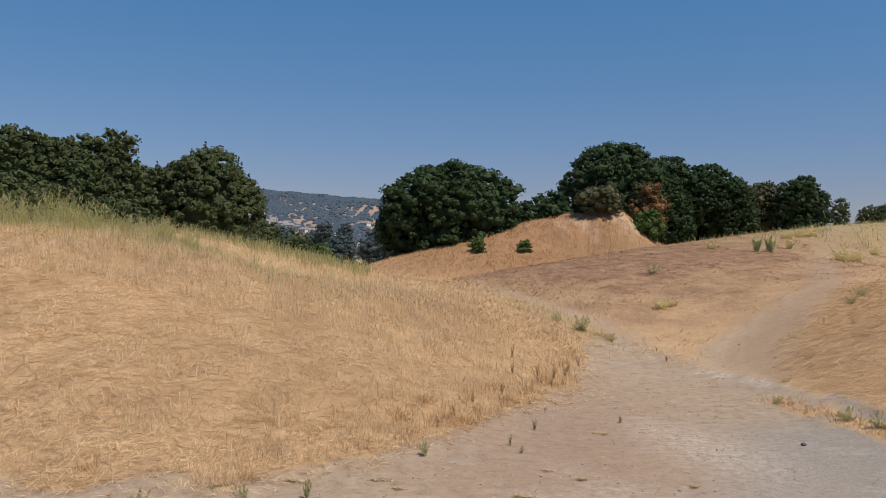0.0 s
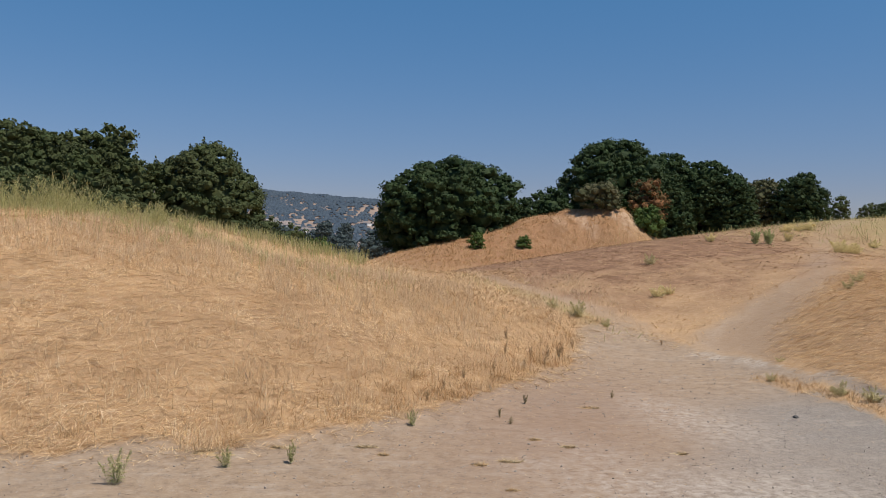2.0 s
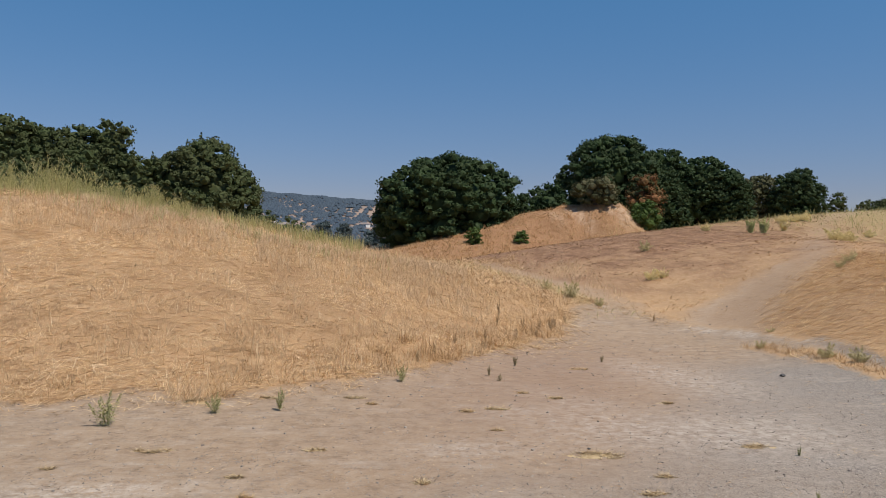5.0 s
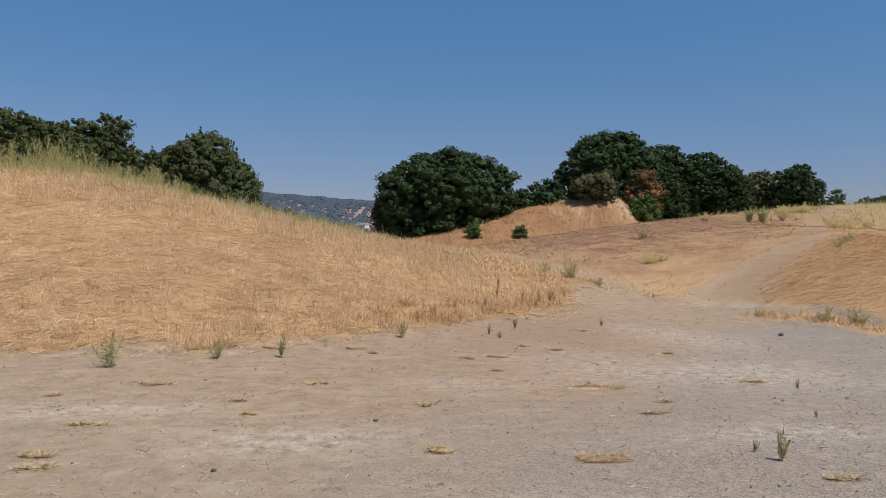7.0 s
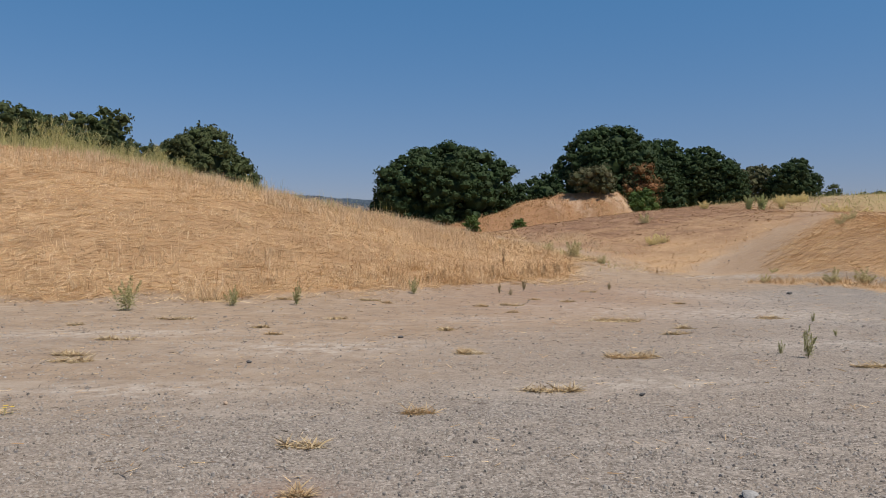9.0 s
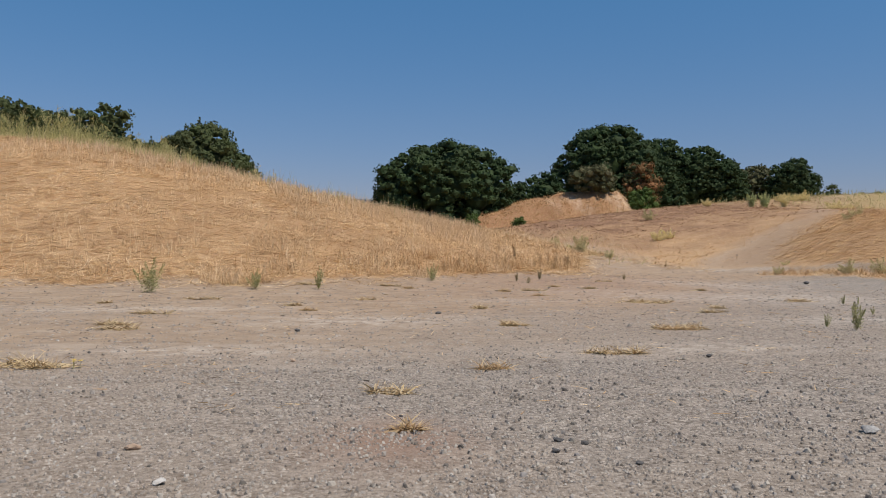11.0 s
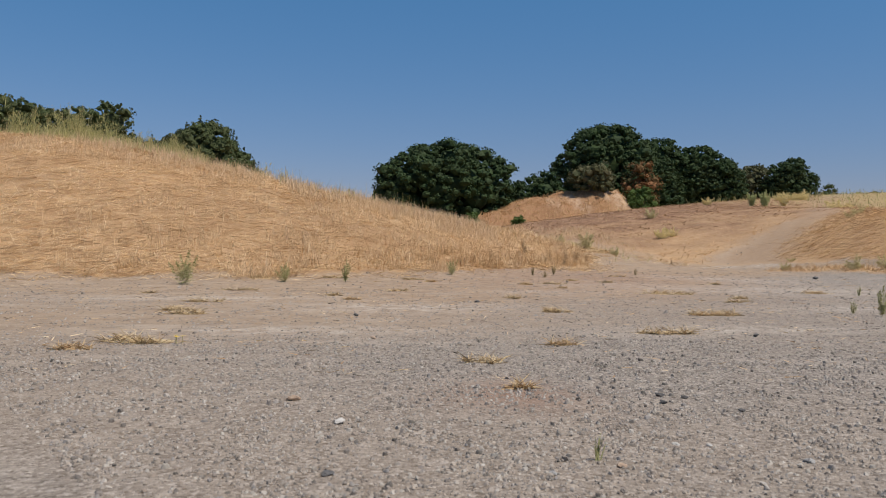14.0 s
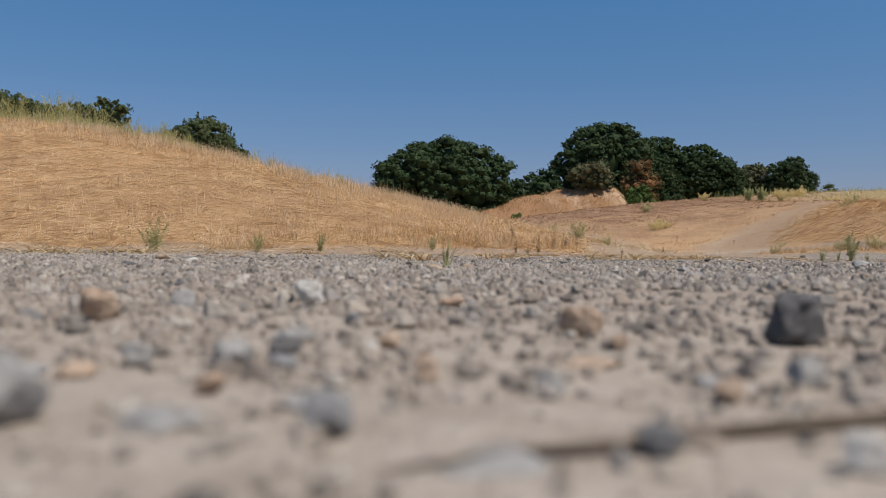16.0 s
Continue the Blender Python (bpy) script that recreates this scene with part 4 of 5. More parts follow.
grass("crest_oats", "pale wispy wild oats along the hill crest", gx, gy, (50, 90), (0.16, 0.48), 0.0065, 0.14, PALE, r)
gx, gy = sown(r, 80000, 0, 60, 25, 100, lambda x, y: np.clip(land_masks(x, y)["green"], 0, 1) * clumpy(x, y, 1.8, 77) ** 1.5)
grass("trailside_weeds", "low yellow-green weeds beside the trail", gx, gy, (25, 85), (0.12, 0.36), 0.02, 0.1, GREENISH, r)
gx, gy = sown(r, 16000, 20, 90, 60, 120, lambda x, y: clumpy(x, y, 3.0, 79) ** 2 * smooth(55, 80, y + 0.3 * x))
grass("skyline_weeds", "tall dry weeds along the field's skyline", gx, gy, (50, 90), (0.3, 0.7), 0.03, 0.08, GREENISH, r)


# ---- single plants ----
def upright_weed(x, y, high, seed, material=None, label="small bushy grey-green weed growing in gravel", bushy=1.0, stems=7, name="weed", leaf=0.0):
    r = np.random.default_rng(seed)
    root = thing(name, label, "weed", x, y, gz(x, y) - 0.004, "weeds")
    wood, pos, out = [], [], []
    for i in range(stems):
        a = i * 2.4 + r.uniform(-0.4, 0.4)
        spread_r = high * 0.45 * bushy * (0.2 if i == 0 else r.uniform(0.5, 1.0))
        tip = np.array([spread_r * math.cos(a), spread_r * math.sin(a), high * (1.0 if i == 0 else r.uniform(0.55, 0.9) if bushy < 1.2 else r.uniform(0.25, 0.95))])
        wood.append(limb((0, 0, 0), tip, 0.012 * high + 0.001, 0.004 * high + 0.0004, 5, 0.05, r, 3))
        m = int((90 + 90 * bushy) * (0.4 if material is OLIVE else 1.0))
        f = r.uniform(0.15, 1.0, m)
        p = tip[None] * f[:, None] + r.standard_normal((m, 3)) * (0.09 * high * bushy * (1.15 - f))[:, None]
        pos.append(p)
        out.append(p * np.array([1, 1, 0.4]) + np.array([0, 0, 0.2 * high]))
    pos, out = np.concatenate(pos), np.concatenate(out)
    pos[:, 2] = np.abs(pos[:, 2])
    out /= np.linalg.norm(out, axis=1, keepdims=True) + 1e-9
    part("stem", branched("stem", wood, 5, TWIG if material is BUSH else material or WEED), root)
    part("foliage", tri_mesh("foliage", *leaf_cards(r, pos, out, (leaf or (0.038 if high < 0.6 else 0.024)) * high, 0.9), material or WEED), root)
    return root


for k, (wx, wy, wh, wb) in enumerate(((-3.93, 10.2, 0.44, 1.15), (-2.79, 11.0, 0.29, 1.15), (-1.96, 11.25, 0.34, 0.5), (-0.40, 13.5, 0.30, 0.9), (1.67, 15.8, 0.23, 0.6), (3.52, 16.7, 0.17, 0.7),
                                      (1.10, 14.5, 0.20, 0.5), (1.26, 14.0, 0.14, 1.0), (2.82, 5.85, 0.24, 0.8), (2.72, 6.1, 0.11, 0.9), (3.81, 7.5, 0.08, 0.9), (4.32, 9.1, 0.12, 0.8))):
    upright_weed(wx, wy, wh, 200 + k, WEED_DRY if 4 <= k <= 7 else None, "small bushy grey-green weed growing in gravel" if wb > 0.65 else "slim upright olive weed growing in gravel", wb * (1.0 if k < 8 else 0.75), leaf=0.021)
for k, (wx, wy, wh) in enumerate(((1.75, 22.6, 0.42), (2.7, 21.0, 0.38), (3.05, 21.4, 0.42), (2.3, 21.2, 0.36), (2.0, 19.6, 0.3), (1.2, 18.4, 0.3), (0.5, 17.2, 0.28), (2.55, 20.2, 0.3), (3.3, 22.6, 0.3), (0.1, 16.0, 0.26), (3.7, 23.4, 0.3), (-0.2, 15.2, 0.24), (1.6, 20.6, 0.34), (6.77, 25.4, 0.25))):
    upright_weed(wx, wy, wh, 230 + k, OLIVE, "brown-olive upright weed at the hill's foot", 0.42, 5)
for k, (wx, wy, wh) in enumerate(((4.8, 29.8, 0.6), (5.6, 28.4, 0.3), (4.1, 31.4, 0.4), (9.0, 34.7, 0.5), (9.5, 34.9, 0.42), (10.8, 43.6, 0.6), (8.0, 16.4, 0.32), (8.25, 15.6, 0.32), (7.5, 18.6, 0.2), (8.5, 20.6, 0.18), (14.2, 28.9, 0.35), (15.2, 30.2, 0.45))):
    upright_weed(wx, wy, wh, 260 + k, YELLOWISH if 3 <= k <= 4 else STRAWWEED, "yellow-green bushy weed in dry grass", 1.7 if k != 3 else 2.2, 11, leaf=0.027)
for k, (wx, wy, wh, ww) in enumerate(((19.9, 53, 1.05, 1.0), (20.9, 53.4, 1.15, 1.2), (24.2, 50.4, 0.8, 1.6), (25.2, 50.9, 0.7, 1.6), (23.6, 56.8, 0.8, 0.7), (29, 66, 0.9, 1.3), (17.6, 55, 0.6, 1.2), (26.5, 64, 0.7, 1.6), (27.8, 65, 0.7, 1.6), (30.4, 58.5, 0.6, 1.5), (31.6, 57.2, 0.6, 1.7), (29.4, 53.6, 0.5, 1.5), (34.5, 62, 0.6, 1.6))):
    upright_weed(wx, wy, wh, 280 + k, FRESH if k < 2 else YELLOWISH, "rounded green weed clump on the field slope", 0.8 if k < 2 else 1.6 * ww, 13, leaf=0.027)
# tall mustard clumps on the hilltop
def mustard(x, y, high, seed, material, label):
    """Thin wiry stems that fork into many bare side twigs with tiny pods."""
    r = np.random.default_rng(seed)
    root = thing("mustard_plant", label, "weed", x, y, gz(x, y) - 0.02, "mustard on the hilltop")
    n = 7
    up_way = headings(n, 58, 88, r)
    tall = high * r.uniform(0.6, 1.05, n)
    foot = np.stack([r.normal(0, 0.10 * high, n), r.normal(0, 0.10 * high, n), np.zeros(n)], 1)
    stems = blade_mesh("stem", foot, up_way, tall, np.full(n, 0.013), np.zeros(n), material)
    part("stem", stems, root)
    k = 15
    f = r.uniform(0.25, 0.98, (n, k))
    base = (foot[:, None] + up_way[:, None] * (tall[:, None] * f)[..., None]).reshape(-1, 3)
    way = headings(n * k, 25, 72, r)
    reach = (tall[:, None] * (0.14 + 0.32 * (1.05 - f)) * r.uniform(0.6, 1.2, (n, k))).reshape(-1)
    part("foliage", blade_mesh("foliage", base, way, reach, np.full(n * k, 0.011), np.full(n * k, -0.12), material), root)
    if high < 0.6:
        return
    along = r.uniform(0.3, 1.0, (n * k, 4))
    pods = (base[:, None] + way[:, None] * (reach[:, None] * along)[..., None]).reshape(-1, 3) + 0.012 * r.standard_normal((n * k * 4, 3))
    tagged(part("pod_spray", tri_mesh("pod_spray", *leaf_cards(r, pods, r.standard_normal(pods.shape), 0.014, 0.5), material), root), kind="stuff")


for k in range(110):
    q = np.random.default_rng(300 + k)
    wx = -22 + 19.0 * (k + q.uniform(0, 0.9)) / 110
    wy = 27.8 - 0.15 * (wx + 12) + q.uniform(-1.6, 3.5) - (2.2 if wx > -8.5 else 0)
    if wx > -8.5 and k % 4:
        continue
    fade = 1.2 if wx < -13 else 1.0 if wx < -9.5 else 0.55 if wx < -7 else 0.38
    mustard(wx, wy, q.uniform(0.65, 1.35) * fade * (1.15 if q.random() < 0.3 else 0.85), 320 + k, GREENISH if wx < -8.5 else STRAWWEED, "wiry yellow-green mustard weed on the hilltop" if wx < -8.5 else "short wiry pale weed on the hill crest")


def dry_clump(x, y, high, seed):
    r = np.random.default_rng(seed)
    n = 150
    base = np.stack([0.48 * high * np.clip(r.standard_normal(n), -1.4, 1.4), 0.30 * high * np.clip(r.standard_normal(n), -1.4, 1.4), np.zeros(n)], 1)
    base[:, 2] = ground_height(x + base[:, 0], y + base[:, 1]) - gz(x, y) - 0.004
    me = blade_mesh("dry_grass_clump", base, headings(n, 25, 88, r), high * r.uniform(0.3, 1.15, n), np.full(n, 0.005), r.uniform(0, 0.35, n), PALE if seed % 3 == 0 else BANK)
    ob = new("dry_grass_clump", me)
    ob.matrix_basis = pose(x, y, gz(x, y))
    tagged(ob, "upright clump of rusty dry grass at the hill foot", "grass clump", "dry grass clumps")


for k, (tx, ty, th) in enumerate(((-3.35, 11.80, 0.46), (-3.0, 11.9, 0.3), (-0.9, 15.2, 0.3), (-0.6, 13.9, 0.26), (-0.1, 15.6, 0.34), (0.35, 15.7, 0.3), (0.8, 16.6, 0.34), (1.3, 17.8, 0.3), (-5.4, 12.0, 0.2), (2.0, 19.4, 0.32), (-0.5, 16.4, 0.26), (2.4, 20.6, 0.34), (1.0, 18.9, 0.26))):
    dry_clump(tx, ty, th, 480 + k)


def straw_tuft(x, y, wide, seed, material=None, label="flat tuft of dead yellow straw lying on gravel"):
    r = np.random.default_rng(seed)
    n = int(150 + 560 * wide)
    h = headings(n, 0, 38, r)
    # several small wads side by side, with loose straws round them
    wads = r.integers(3, 6)
    wx, wy = wide * 0.30 * r.standard_normal(wads), wide * 0.13 * r.standard_normal(wads)
    wad = r.integers(0, wads, n)
    loose = np.where(r.random(n) < 0.3, 2.0, 1.0)
    base = np.zeros((n, 3))
    base[:, 0] = wx[wad] + wide * 0.14 * loose * r.standard_normal(n)
    base[:, 1] = wy[wad] + wide * 0.10 * loose * r.standard_normal(n)
    far_out = np.maximum(1, np.hypot(base[:, 0] / (0.42 * wide), base[:, 1] / (0.17 * wide)))
    base[:, :2] /= far_out[:, None]
    base[:, 2] = ground_height(x + base[:, 0], y + base[:, 1]) - gz(x, y) + 0.001
    h[:, 2] = np.where(loose > 1, 0.02, h[:, 2])
    me = blade_mesh("straw_tuft", base, h, r.uniform(0.04, 0.15, n) * (0.6 + wide * 0.5), np.full(n, 0.0048), r.uniform(0, 0.15, n), material or TUFT, 0.4)
    mat = bmesh.new()
    mat.from_mesh(me)
    # thin matted litter under the blades
    bmesh.ops.create_icosphere(mat, subdivisions=3, radius=1, matrix=Matrix.Diagonal((0.40 * wide, 0.15 * wide, 0.0025, 1)))
    mat.verts.ensure_lookup_table()
    core = mat.verts[-162:]
    lift = ground_height(x + np.array([v.co.x for v in core]), y + np.array([v.co.y for v in core])) - gz(x, y)
    for v, up_by in zip(core, lift):
        v.co.x *= 1 + 0.35 * noise.noise(Vector((v.co.x * 9 / wide, v.co.y * 9 / wide, seed)))
        v.co.y *= 1 + 0.6 * noise.noise(Vector((v.co.x * 9 / wide, v.co.y * 5 / wide, seed + 7)))
        v.co.z += float(up_by)
    mat.to_mesh(me)
    mat.free()
    ob = new("straw_tuft", me)
    ob.matrix_basis = pose(x, y, gz(x, y))
    tagged(ob, label, "straw tuft", "straw tufts")


for k, (tx, ty, tw) in enumerate(((-2.72, 6.82, 0.34), (-1.73, 7.92, 0.2), (-1.11, 9.07, 0.25), (-2.9, 8.95, 0.42), (-2.43, 5.42, 0.32), (0.37, 6.0, 0.26), (0.14, 7.85, 0.22), (1.53, 5.86, 0.46), (2.31, 7.57, 0.26),
                                  (2.57, 8.17, 0.22), (1.99, 8.96, 0.75), (4.01, 9.47, 0.5), (1.08, 11.6, 0.4), (3.02, 5.36, 0.2), (2.01, 12.5, 0.3), (-3.69, 8.19, 0.16), (-2.09, 3.68, 0.46), (-2.57, 5.76, 0.36),
                                  (0.72, 4.38, 0.36), (-0.41, 3.02, 0.16), (-3.1, 11.6, 0.7), (-1.0, 12.2, 0.4), (-2.2, 12.0, 0.4), (3.6, 12.2, 0.3))):
    straw_tuft(tx, ty, tw, 420 + k)
for k, (tx, ty, tw) in enumerate(((2.83, 15.6, 0.45), (0.03, 3.71, 0.17), (-0.75, 11.8, 0.22), (0.67, 11.4, 0.3), (0.3, 6.12, 0.16), (1.49, 5.78, 0.3), (-1.45, 7.3, 0.16), (1.55, 12.9, 0.25), (1.0, 10.2, 0.16), (-2.3, 3.35, 0.2))):
    straw_tuft(tx, ty, tw, 450 + k, OLIVE, "flat dark withered weed mat on gravel")
straw_tuft(-0.33, 2.40, 0.10, 470, OLIVE, "small withered brown weed lying on gravel")


def yellow_flower(x, y, z):
    """A small flower head with a ring of petals."""
    root = thing("flower", "tiny bright yellow flower on a straw tuft", "flower", x, y, z)
    v, t = [(0, 0, 0.004)], []
    for i in range(10):
        a = i * math.pi / 5
        v += [(0.013 * math.cos(a - 0.25), 0.013 * math.sin(a - 0.25), 0.007), (0.013 * math.cos(a + 0.25), 0.013 * math.sin(a + 0.25), 0.007)]
        t.append((0, 2 * i + 1, 2 * i + 2))
    part("petals", tri_mesh("petals", v, t, PETAL), root)
    part("stem", tri_mesh("stem", *limb((0, 0, -z + gz(x, y)), (0, 0, 0.004), 0.0015, 0.0012, 5), WEED), root)


PETAL = island_material("yellow_petals", [(0.75, 0.50, 0.03), (0.80, 0.58, 0.06)], 0.6, 0.2, 0.2)
for fx, fy in ((-1.9, 3.61), (-1.88, 3.64), (-1.92, 3.66)):
    yellow_flower(fx, fy, gz(fx, fy) + 0.03)


def sprout(x, y, high):
    """A small grass sprout of a few long blades."""
    r = np.random.default_rng(400)
    n = 9
    base = np.stack([r.normal(0, 0.003, n), r.normal(0, 0.003, n), np.zeros(n)], 1)
    me = blade_mesh("sprout", base, headings(n, 55, 88, r), high * r.uniform(0.5, 1.05, n), np.full(n, 0.004), r.uniform(0, 0.12, n), WEED)
    ob = new("sprout", me)
    ob.matrix_basis = pose(x, y, gz(x, y) - 0.001)
    tagged(ob, "tiny green grass sprout among gravel", "sprout")


sprout(-0.24, 1.41, 0.085)
# bits of straw and withered stems strewn over the lot
for k, (mat, lab) in enumerate(((STRAW, "pale straw bits strewn over the gravel"), (TWIG, "dark withered stem bits strewn over gravel"))):
    gx, gy = sown(r, 42000, -8, 9, 2.5, 20, lambda x, y: lot_mask(x, y) * clumpy(x, y, 0.8, 181 + 7 * k) ** 4 * (np.abs(x) < 0.62 * y + 1) * (0.5 if k else 1.0))
    n = len(gx)
    base = np.stack([gx, gy, ground_height(gx, gy) + 0.003], 1)
    me = blade_mesh("lot_litter", base, headings(n, 0, 14, r), r.uniform(0.02, 0.09, n), r.uniform(0.003, 0.006, n), np.zeros(n), mat, 0.35)
    tagged(new("lot_litter", me), lab, "litter", kind="stuff")


# ---- stones ----
def pebbles(name, label, n, template, near, far, size_low, size_high, seed, chance, sink=0.25, material=None):
    r = np.random.default_rng(seed)
    d = near + (far - near) * np.sqrt(r.random(n)) if near > 0.8 else near + (far - near) * r.random(n)
    a = r.uniform(-0.62, 0.62, n) if near > 0.7 else r.uniform(-0.85, 0.8, n)
    x, y = -0.28 + d * np.sin(a), -0.25 + d * np.cos(a)
    edge = (1 - smooth(0.6 * far, far, d)) * (smooth(near, 1.5 * near, d) if near > 0.8 else 1.0)
    k = r.random(n) < edge * chance(x, y) * np.maximum(lot_mask(x, y), land_masks(x, y)["track"])
    x, y = x[k], y[k]
    s = size_low * (size_high / size_low) ** (r.random(len(x)) ** 1.8)
    rad = np.stack([s * r.uniform(0.7, 1.3, len(x)), s * r.uniform(0.7, 1.2, len(x)), s * r.uniform(0.48, 0.88, len(x))], 1) * 0.5
    z = ground_height(x, y) + rad[:, 2] * (1 - 2 * sink)
    tagged(new(name, blobs(name, template, np.stack([x, y, z], 1), rad, 0.17, material or STONE, r)), label, "gravel", kind="stuff")


pebbles("gravel", "loose grey and tan gravel on the soil", 2000, PEBBLE, 0.12, 0.5, 0.0015, 0.008, 70, lambda x, y: clumpy(x, y, 0.15, 90))
pebbles("gravel", "loose grey and tan gravel on the soil", 3000, PEBBLE, 0.40, 1.7, 0.005, 0.017, 71, lambda x, y: np.clip(0.2 + 0.9 * clumpy(x, y, 0.4, 91), 0, 1))
pebbles("gravel", "loose grey and tan gravel on the soil", 9000, CHIP, 0.42, 1.8, 0.003, 0.010, 75, lambda x, y: np.clip(0.2 + 0.9 * clumpy(x, y, 0.3, 92), 0, 1), material=CRUMB)
pebbles("gravel", "loose grey and tan gravel on the soil", 9000, CHIP, 1.0, 5.0, 0.008, 0.020, 72, lambda x, y: 0.25 + 0.75 * clumpy(x, y, 0.9, 93))
pebbles("gravel", "loose grey and tan gravel on the soil", 46000, GRAIN, 2.6, 12.0, 0.009, 0.021, 78, lambda x, y: (0.3 + 0.7 * clumpy(x, y, 1.1, 99)) * (0.55 + 0.45 * land_masks(x, y)["grey"]))
pebbles("gravel", "loose grey gravel scattered over the lot", 20000, GRAIN, 5.5, 20.0, 0.012, 0.036, 73, lambda x, y: clumpy(x, y, 2.0, 95) * (0.2 + 0.8 * land_masks(x, y)["grey"]))
pebbles("gravel", "fine grey grit packed on the lot", 66000, GRAIN, 0.8, 5.6, 0.006, 0.014, 79, lambda x, y: 0.2 + 0.8 * clumpy(x, y, 0.6, 89))
pebbles("trail_stones", "pale stones washed over the trail", 7000, CHIP, 15.0, 42.0, 0.018, 0.06, 74, lambda x, y: clumpy(x, y, 2.0, 97))
pebbles("soil_crumbs", "tan crumbs of dry soil on the ground", 16000, CHIP, 0.27, 1.5, 0.002, 0.011, 76, lambda x, y: np.clip(0.1 + clumpy(x, y, 0.22, 96), 0, 1), 0.35, CRUMB)
pebbles("soil_crumbs", "tan crumbs of dry soil on the ground", 12000, CHIP, 7.0, 28.0, 0.015, 0.05, 77, lambda x, y: clumpy(x, y, 1.2, 98) * (1 - 0.7 * land_masks(x, y)["grey"]), 0.4, CRUMB)


def stone(x, y, size, material, seed, label, flat=0.65):
    bm = bmesh.new()
    bmesh.ops.create_icosphere(bm, subdivisions=3, radius=0.5)
    r = random.Random(seed)
    cuts = [(Vector((r.gauss(0, 1), r.gauss(0, 1), r.gauss(0, 1))).normalized(), r.uniform(0.20, 0.40)) for _ in range(11)]
    for v in bm.verts:
        for nrm, dist in cuts:
            over = v.co.dot(nrm) - dist
            if over > 0:
                v.co -= nrm * over * 0.75
        v.co *= 1 + 0.24 * noise.noise(v.co * 3.3 + Vector((seed, 0, 0))) + 0.10 * noise.noise(v.co * 9 + Vector((0, seed, 0)))
        v.co.z *= flat
    me = bpy.data.meshes.new("stone")
    bm.to_mesh(me)
    bm.free()
    me.materials.append(material)
    low = min(v.co.z for v in me.vertices) * size
    ob = new("stone", me)
    ob.matrix_basis = pose(x, y, gz(x, y) - low * (0.85 if flat > 0.3 else 0.2), 0, 0, r.uniform(0, 360)) @ Matrix.Scale(size, 4)
    tagged(ob, label, "stone", "loose stones")


FLAT_STONES = ((-0.244, -0.078, 0.024, "grey"), (-0.282, -0.020, 0.022, "grey"), (-0.315, -0.045, 0.024, "grey"), (-0.372, -0.030, 0.034, "tan"), (-0.380, 0.025, 0.024, "grey"), (-0.150, -0.060, 0.018, "pale"), (-0.170, 0.020, 0.020, "grey"), (-0.200, 0.060, 0.026, "tan"))
WORDS = {"slate": (ROCK_SLATE, "dark blue-grey angular stone on sandy soil"), "dark": (ROCK_DARK, "dark angular stone on sandy soil"), "grey": (ROCK_GREY, "smooth blue-grey stone on sandy soil"), "pale": (ROCK_PALE, "pale whitish stone among gravel"), "tan": (ROCK_TAN, "tan brown stone among gravel")}
for k, (sx, sy, size, kind) in enumerate(((-0.320, 0.046, 0.014, "grey"), (-0.275, -0.056, 0.013, "slate"), (-0.340, 0.327, 0.025, "pale"), (-0.094, 0.138, 0.034, "dark"), (-0.222, -0.001, 0.012, "grey"), (-0.265, 1.07, 0.030, "tan"),
                                          (0.24, 1.42, 0.028, "grey"), (0.06, 1.56, 0.02, "pale"), (0.13, 2.26, 0.035, "dark"), (0.20, 2.24, 0.03, "dark"), (-0.297, 0.194, 0.010, "slate"), (-0.187, 0.155, 0.021, "tan"), (-0.309, 0.078, 0.011, "dark"), (-0.211, -0.069, 0.011, "slate"), (-0.462, 0.194, 0.014, "slate"),
                                          (-0.422, 0.183, 0.022, "tan"), (-0.178, -0.011, 0.009, "tan"), (1.10, 2.4, 0.06, "grey"), (-1.05, 2.1, 0.045, "tan"), (-0.180, 0.106, 0.010, "tan"), (-0.271, 0.097, 0.010, "tan"), (-0.413, 0.287, 0.018, "grey"),
                                          (-0.345, -0.049, 0.024, "grey"), (-0.256, 0.021, 0.011, "tan"), (-0.146, 0.014, 0.014, "grey"), (-0.177, -0.079, 0.010, "pale"), (-0.350, 0.044, 0.012, "grey"), (-0.312, -0.008, 0.009, "tan"),
                                          (-0.87, 1.79, 0.036, "pale"), (-0.83, 1.28, 0.03, "dark"), (-0.20, 1.36, 0.026, "tan"), (0.10, 2.12, 0.03, "dark"), (0.08, 0.84, 0.022, "grey"), (-0.60, 0.59, 0.016, "dark"), (0.30, 2.0, 0.028, "dark"), (-0.36, 1.28, 0.02, "grey"),
                                          (-0.80, 0.46, 0.018, "pale"), (-0.02, 1.57, 0.022, "pale"), (-0.26, 7.08, 0.06, "dark"), (2.0, 9.3, 0.05, "dark"), (6.5, 14.9, 0.12, "dark"), (-1.2, 5.4, 0.05, "dark"), (-0.95, 3.9, 0.04, "tan"), (1.2, 4.2, 0.04, "dark"), (-0.547, -0.008, 0.035, "slate"), (-0.529, -0.065, 0.016, "slate"), (-0.312, 0.118, 0.019, "grey"), (-0.303, 0.037, 0.013, "slate"), (-0.602, 0.168, 0.016, "grey"), (-0.360, 0.021, 0.013, "tan"), (-0.243, 0.372, 0.023, "tan"), (-0.429, -0.027, 0.028, "grey"), (-0.279, 0.086, 0.010, "pale"))):
    stone(sx, sy, size, WORDS[kind][0], 500 + k, WORDS[kind][1], 0.9 if sy < 0.4 and k < 41 else 0.5)


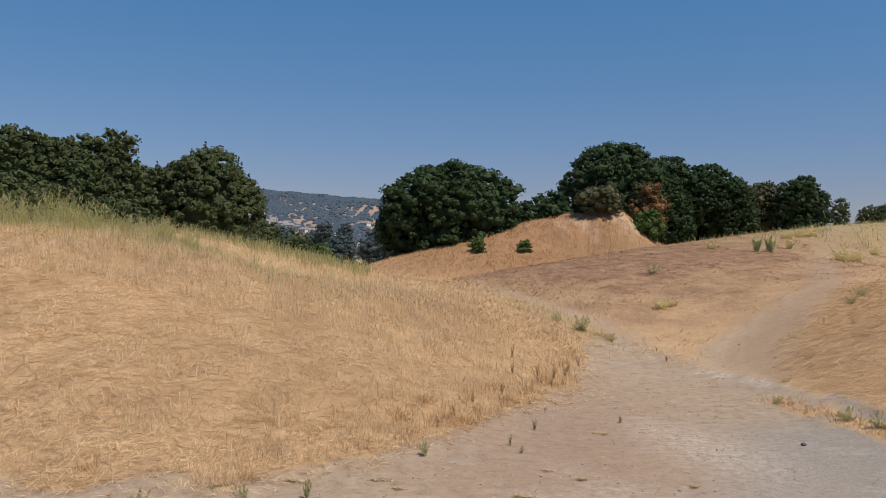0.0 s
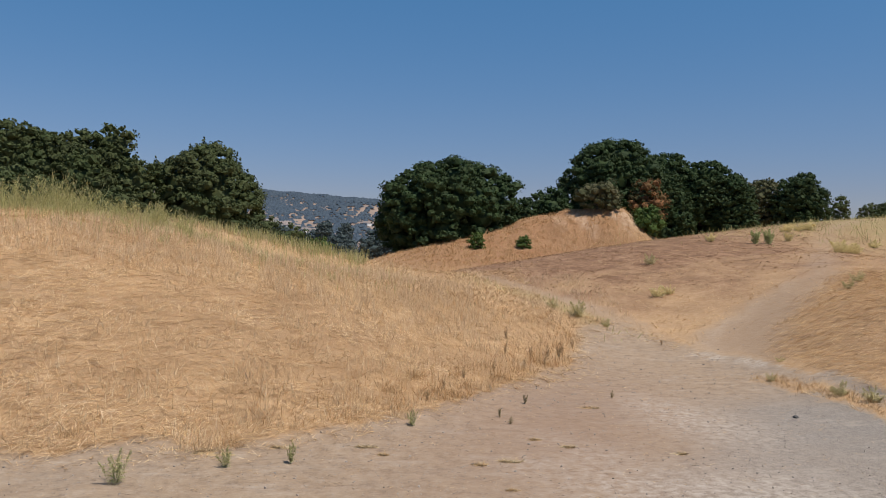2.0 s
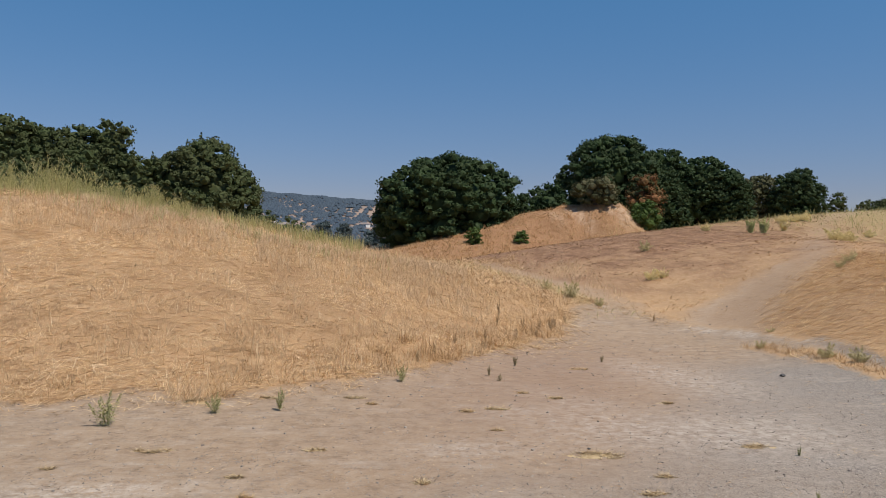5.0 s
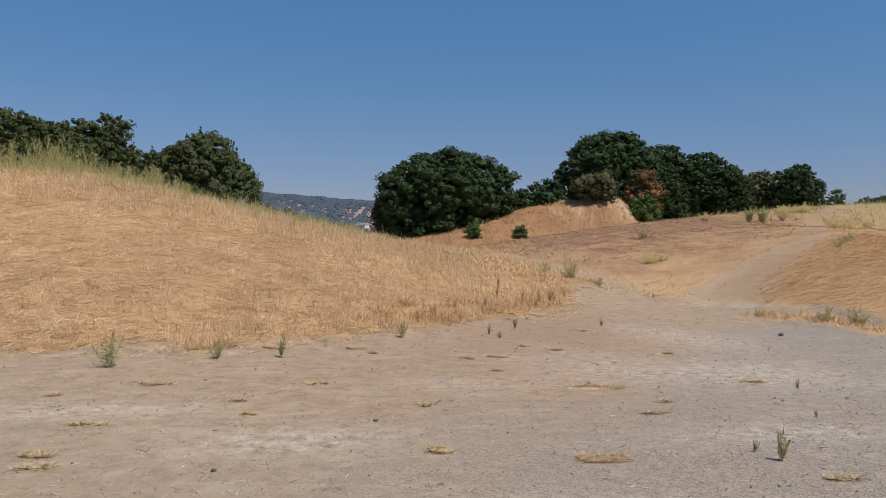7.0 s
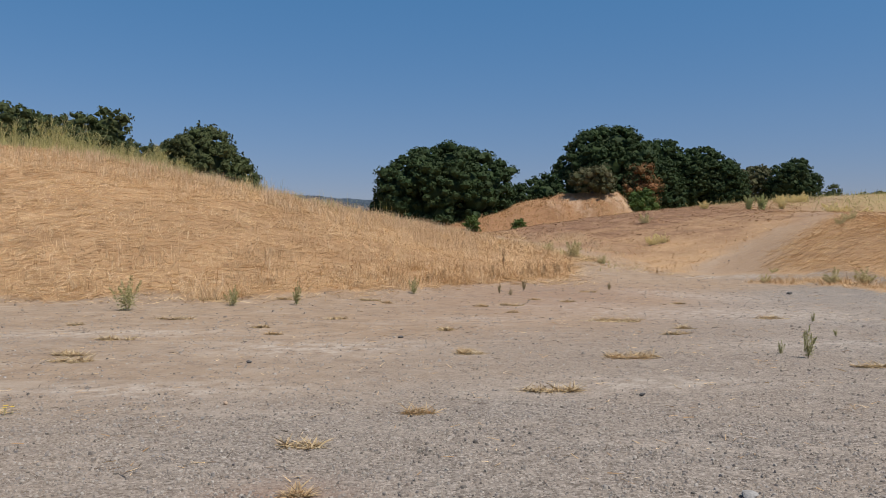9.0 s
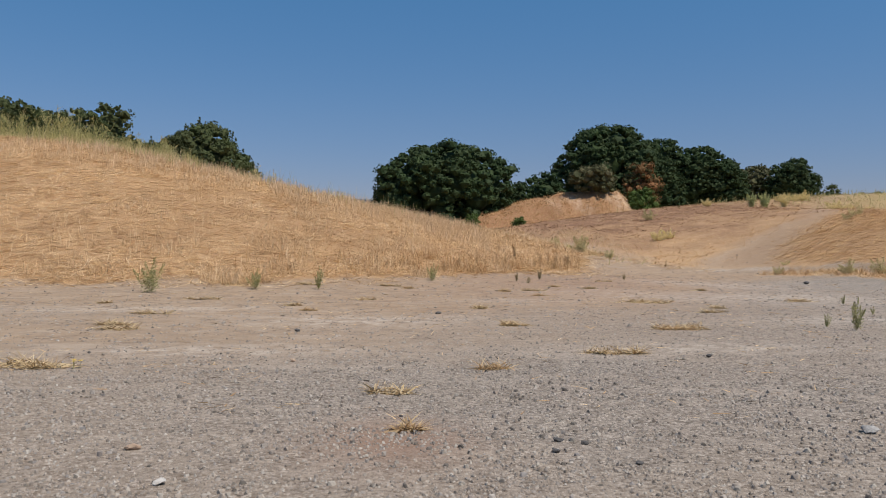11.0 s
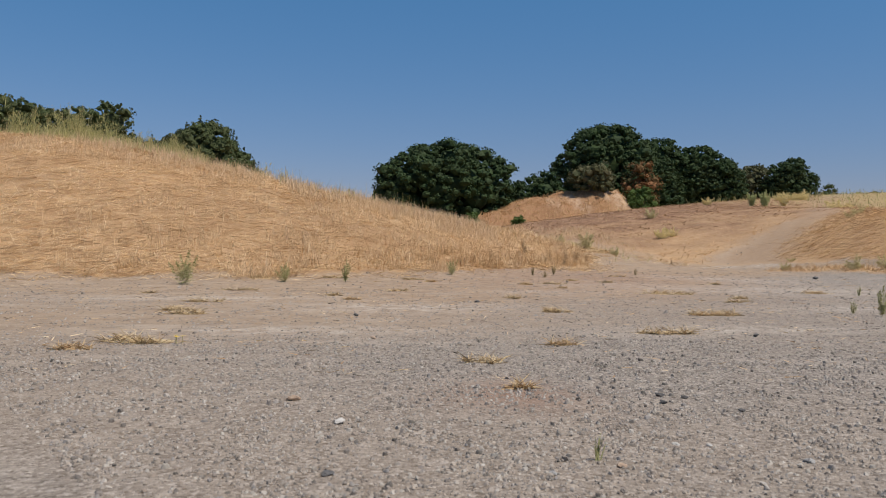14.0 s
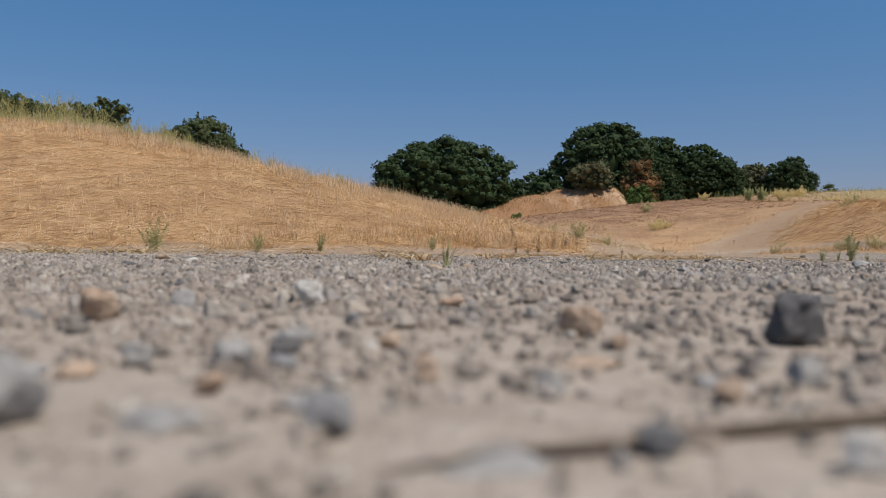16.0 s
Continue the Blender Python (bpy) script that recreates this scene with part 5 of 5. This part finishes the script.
# flat stones sunk flush into the sandy soil
for k, (sx, sy, size, kind) in enumerate(FLAT_STONES):
    stone(sx, sy, size, WORDS[kind][0], 620 + k, "flat " + WORDS[kind][1].split(" ", 1)[1], 0.22)


# a dry twig lying in front
def fallen_twig():
    r = np.random.default_rng(77)
    pts = [(-0.262, -0.088), (-0.238, -0.074), (-0.218, -0.068), (-0.200, -0.057), (-0.177, -0.047), (-0.150, -0.037), (-0.118, -0.026), (-0.085, -0.018)]
    ang = np.linspace(0, 2 * math.pi, 6, endpoint=False)
    rings = [[(x, y + rad * math.cos(a), gz(x, y) + 0.0016 + rad * math.sin(a)) for a in ang] for (x, y), rad in zip(pts, (0.0004, 0.001, 0.0014, 0.0016, 0.0018, 0.0019, 0.0019, 0.002))]
    tris = []
    for k in range(len(pts) - 1):
        for i in range(6):
            a, b = k * 6 + i, k * 6 + (i + 1) % 6
            tris += [(a, b, b + 6), (a, b + 6, a + 6)]
    ob = new("twig", tri_mesh("twig", np.array(rings).reshape(-1, 3), tris, TWIG, True))
    tagged(ob, "thin dry brown twig lying on sandy soil", "twig")


fallen_twig()


# ---- houses on the far slope ----
def far_house(x, y, wide, deep, high, turn, wall, roof):
    z = float(mountain_height(np.array([x]), np.array([y]))[0])
    root = thing("house", "small distant house with pale walls on the slope", "house", x, y, z - 1, "houses on the slope", turn)
    bm = bmesh.new()
    bmesh.ops.create_cube(bm, size=1, matrix=Matrix.Translation((0, 0, high / 2)) @ Matrix.Diagonal((wide, deep, high, 1)))
    me = bpy.data.meshes.new("wall")
    bm.to_mesh(me)
    bm.free()
    me.materials.append(wall)
    part("wall", me, root)
    w, d, e = wide / 2 + 0.6, deep / 2 + 0.6, high + wide * 0.2
    v = [(-w, -d, high), (w, -d, high), (w, d, high), (-w, d, high), (-w * 0.75, 0, e), (w * 0.75, 0, e)]
    part("roof", tri_mesh("roof", v, [(0, 1, 5), (0, 5, 4), (2, 3, 4), (2, 4, 5), (3, 0, 4), (1, 2, 5), (0, 2, 1), (0, 3, 2)], roof), root)
    bm = bmesh.new()
    bmesh.ops.create_cube(bm, size=1, matrix=Matrix.Translation((0, -deep / 2 - 0.05, high * 0.55)) @ Matrix.Diagonal((wide * 0.14, 0.2, high * 0.35, 1)))
    me = bpy.data.meshes.new("window")
    bm.to_mesh(me)
    bm.free()
    me.materials.append(ROCK_DARK)
    for i in (-1, 0, 1):
        part("window", me, root).location = (i * wide * 0.3, 0, 0)


HOUSE_WALL = plain_material("house_wall", (0.62, 0.60, 0.56), (0.75, 0.72, 0.68), 0.5, 0.8, 0.2, 0.0)
HOUSE_ROOF = plain_material("house_roof", (0.20, 0.17, 0.15), (0.34, 0.29, 0.26), 0.8, 0.9, 0.1, 0.0)
hr = random.Random(12)
for k in range(26):
    far_house(hr.uniform(-300, -110), hr.uniform(1010, 1230), hr.uniform(9, 18), hr.uniform(8, 11), hr.uniform(4, 6.5), hr.uniform(-40, 40), HOUSE_WALL, HOUSE_ROOF)
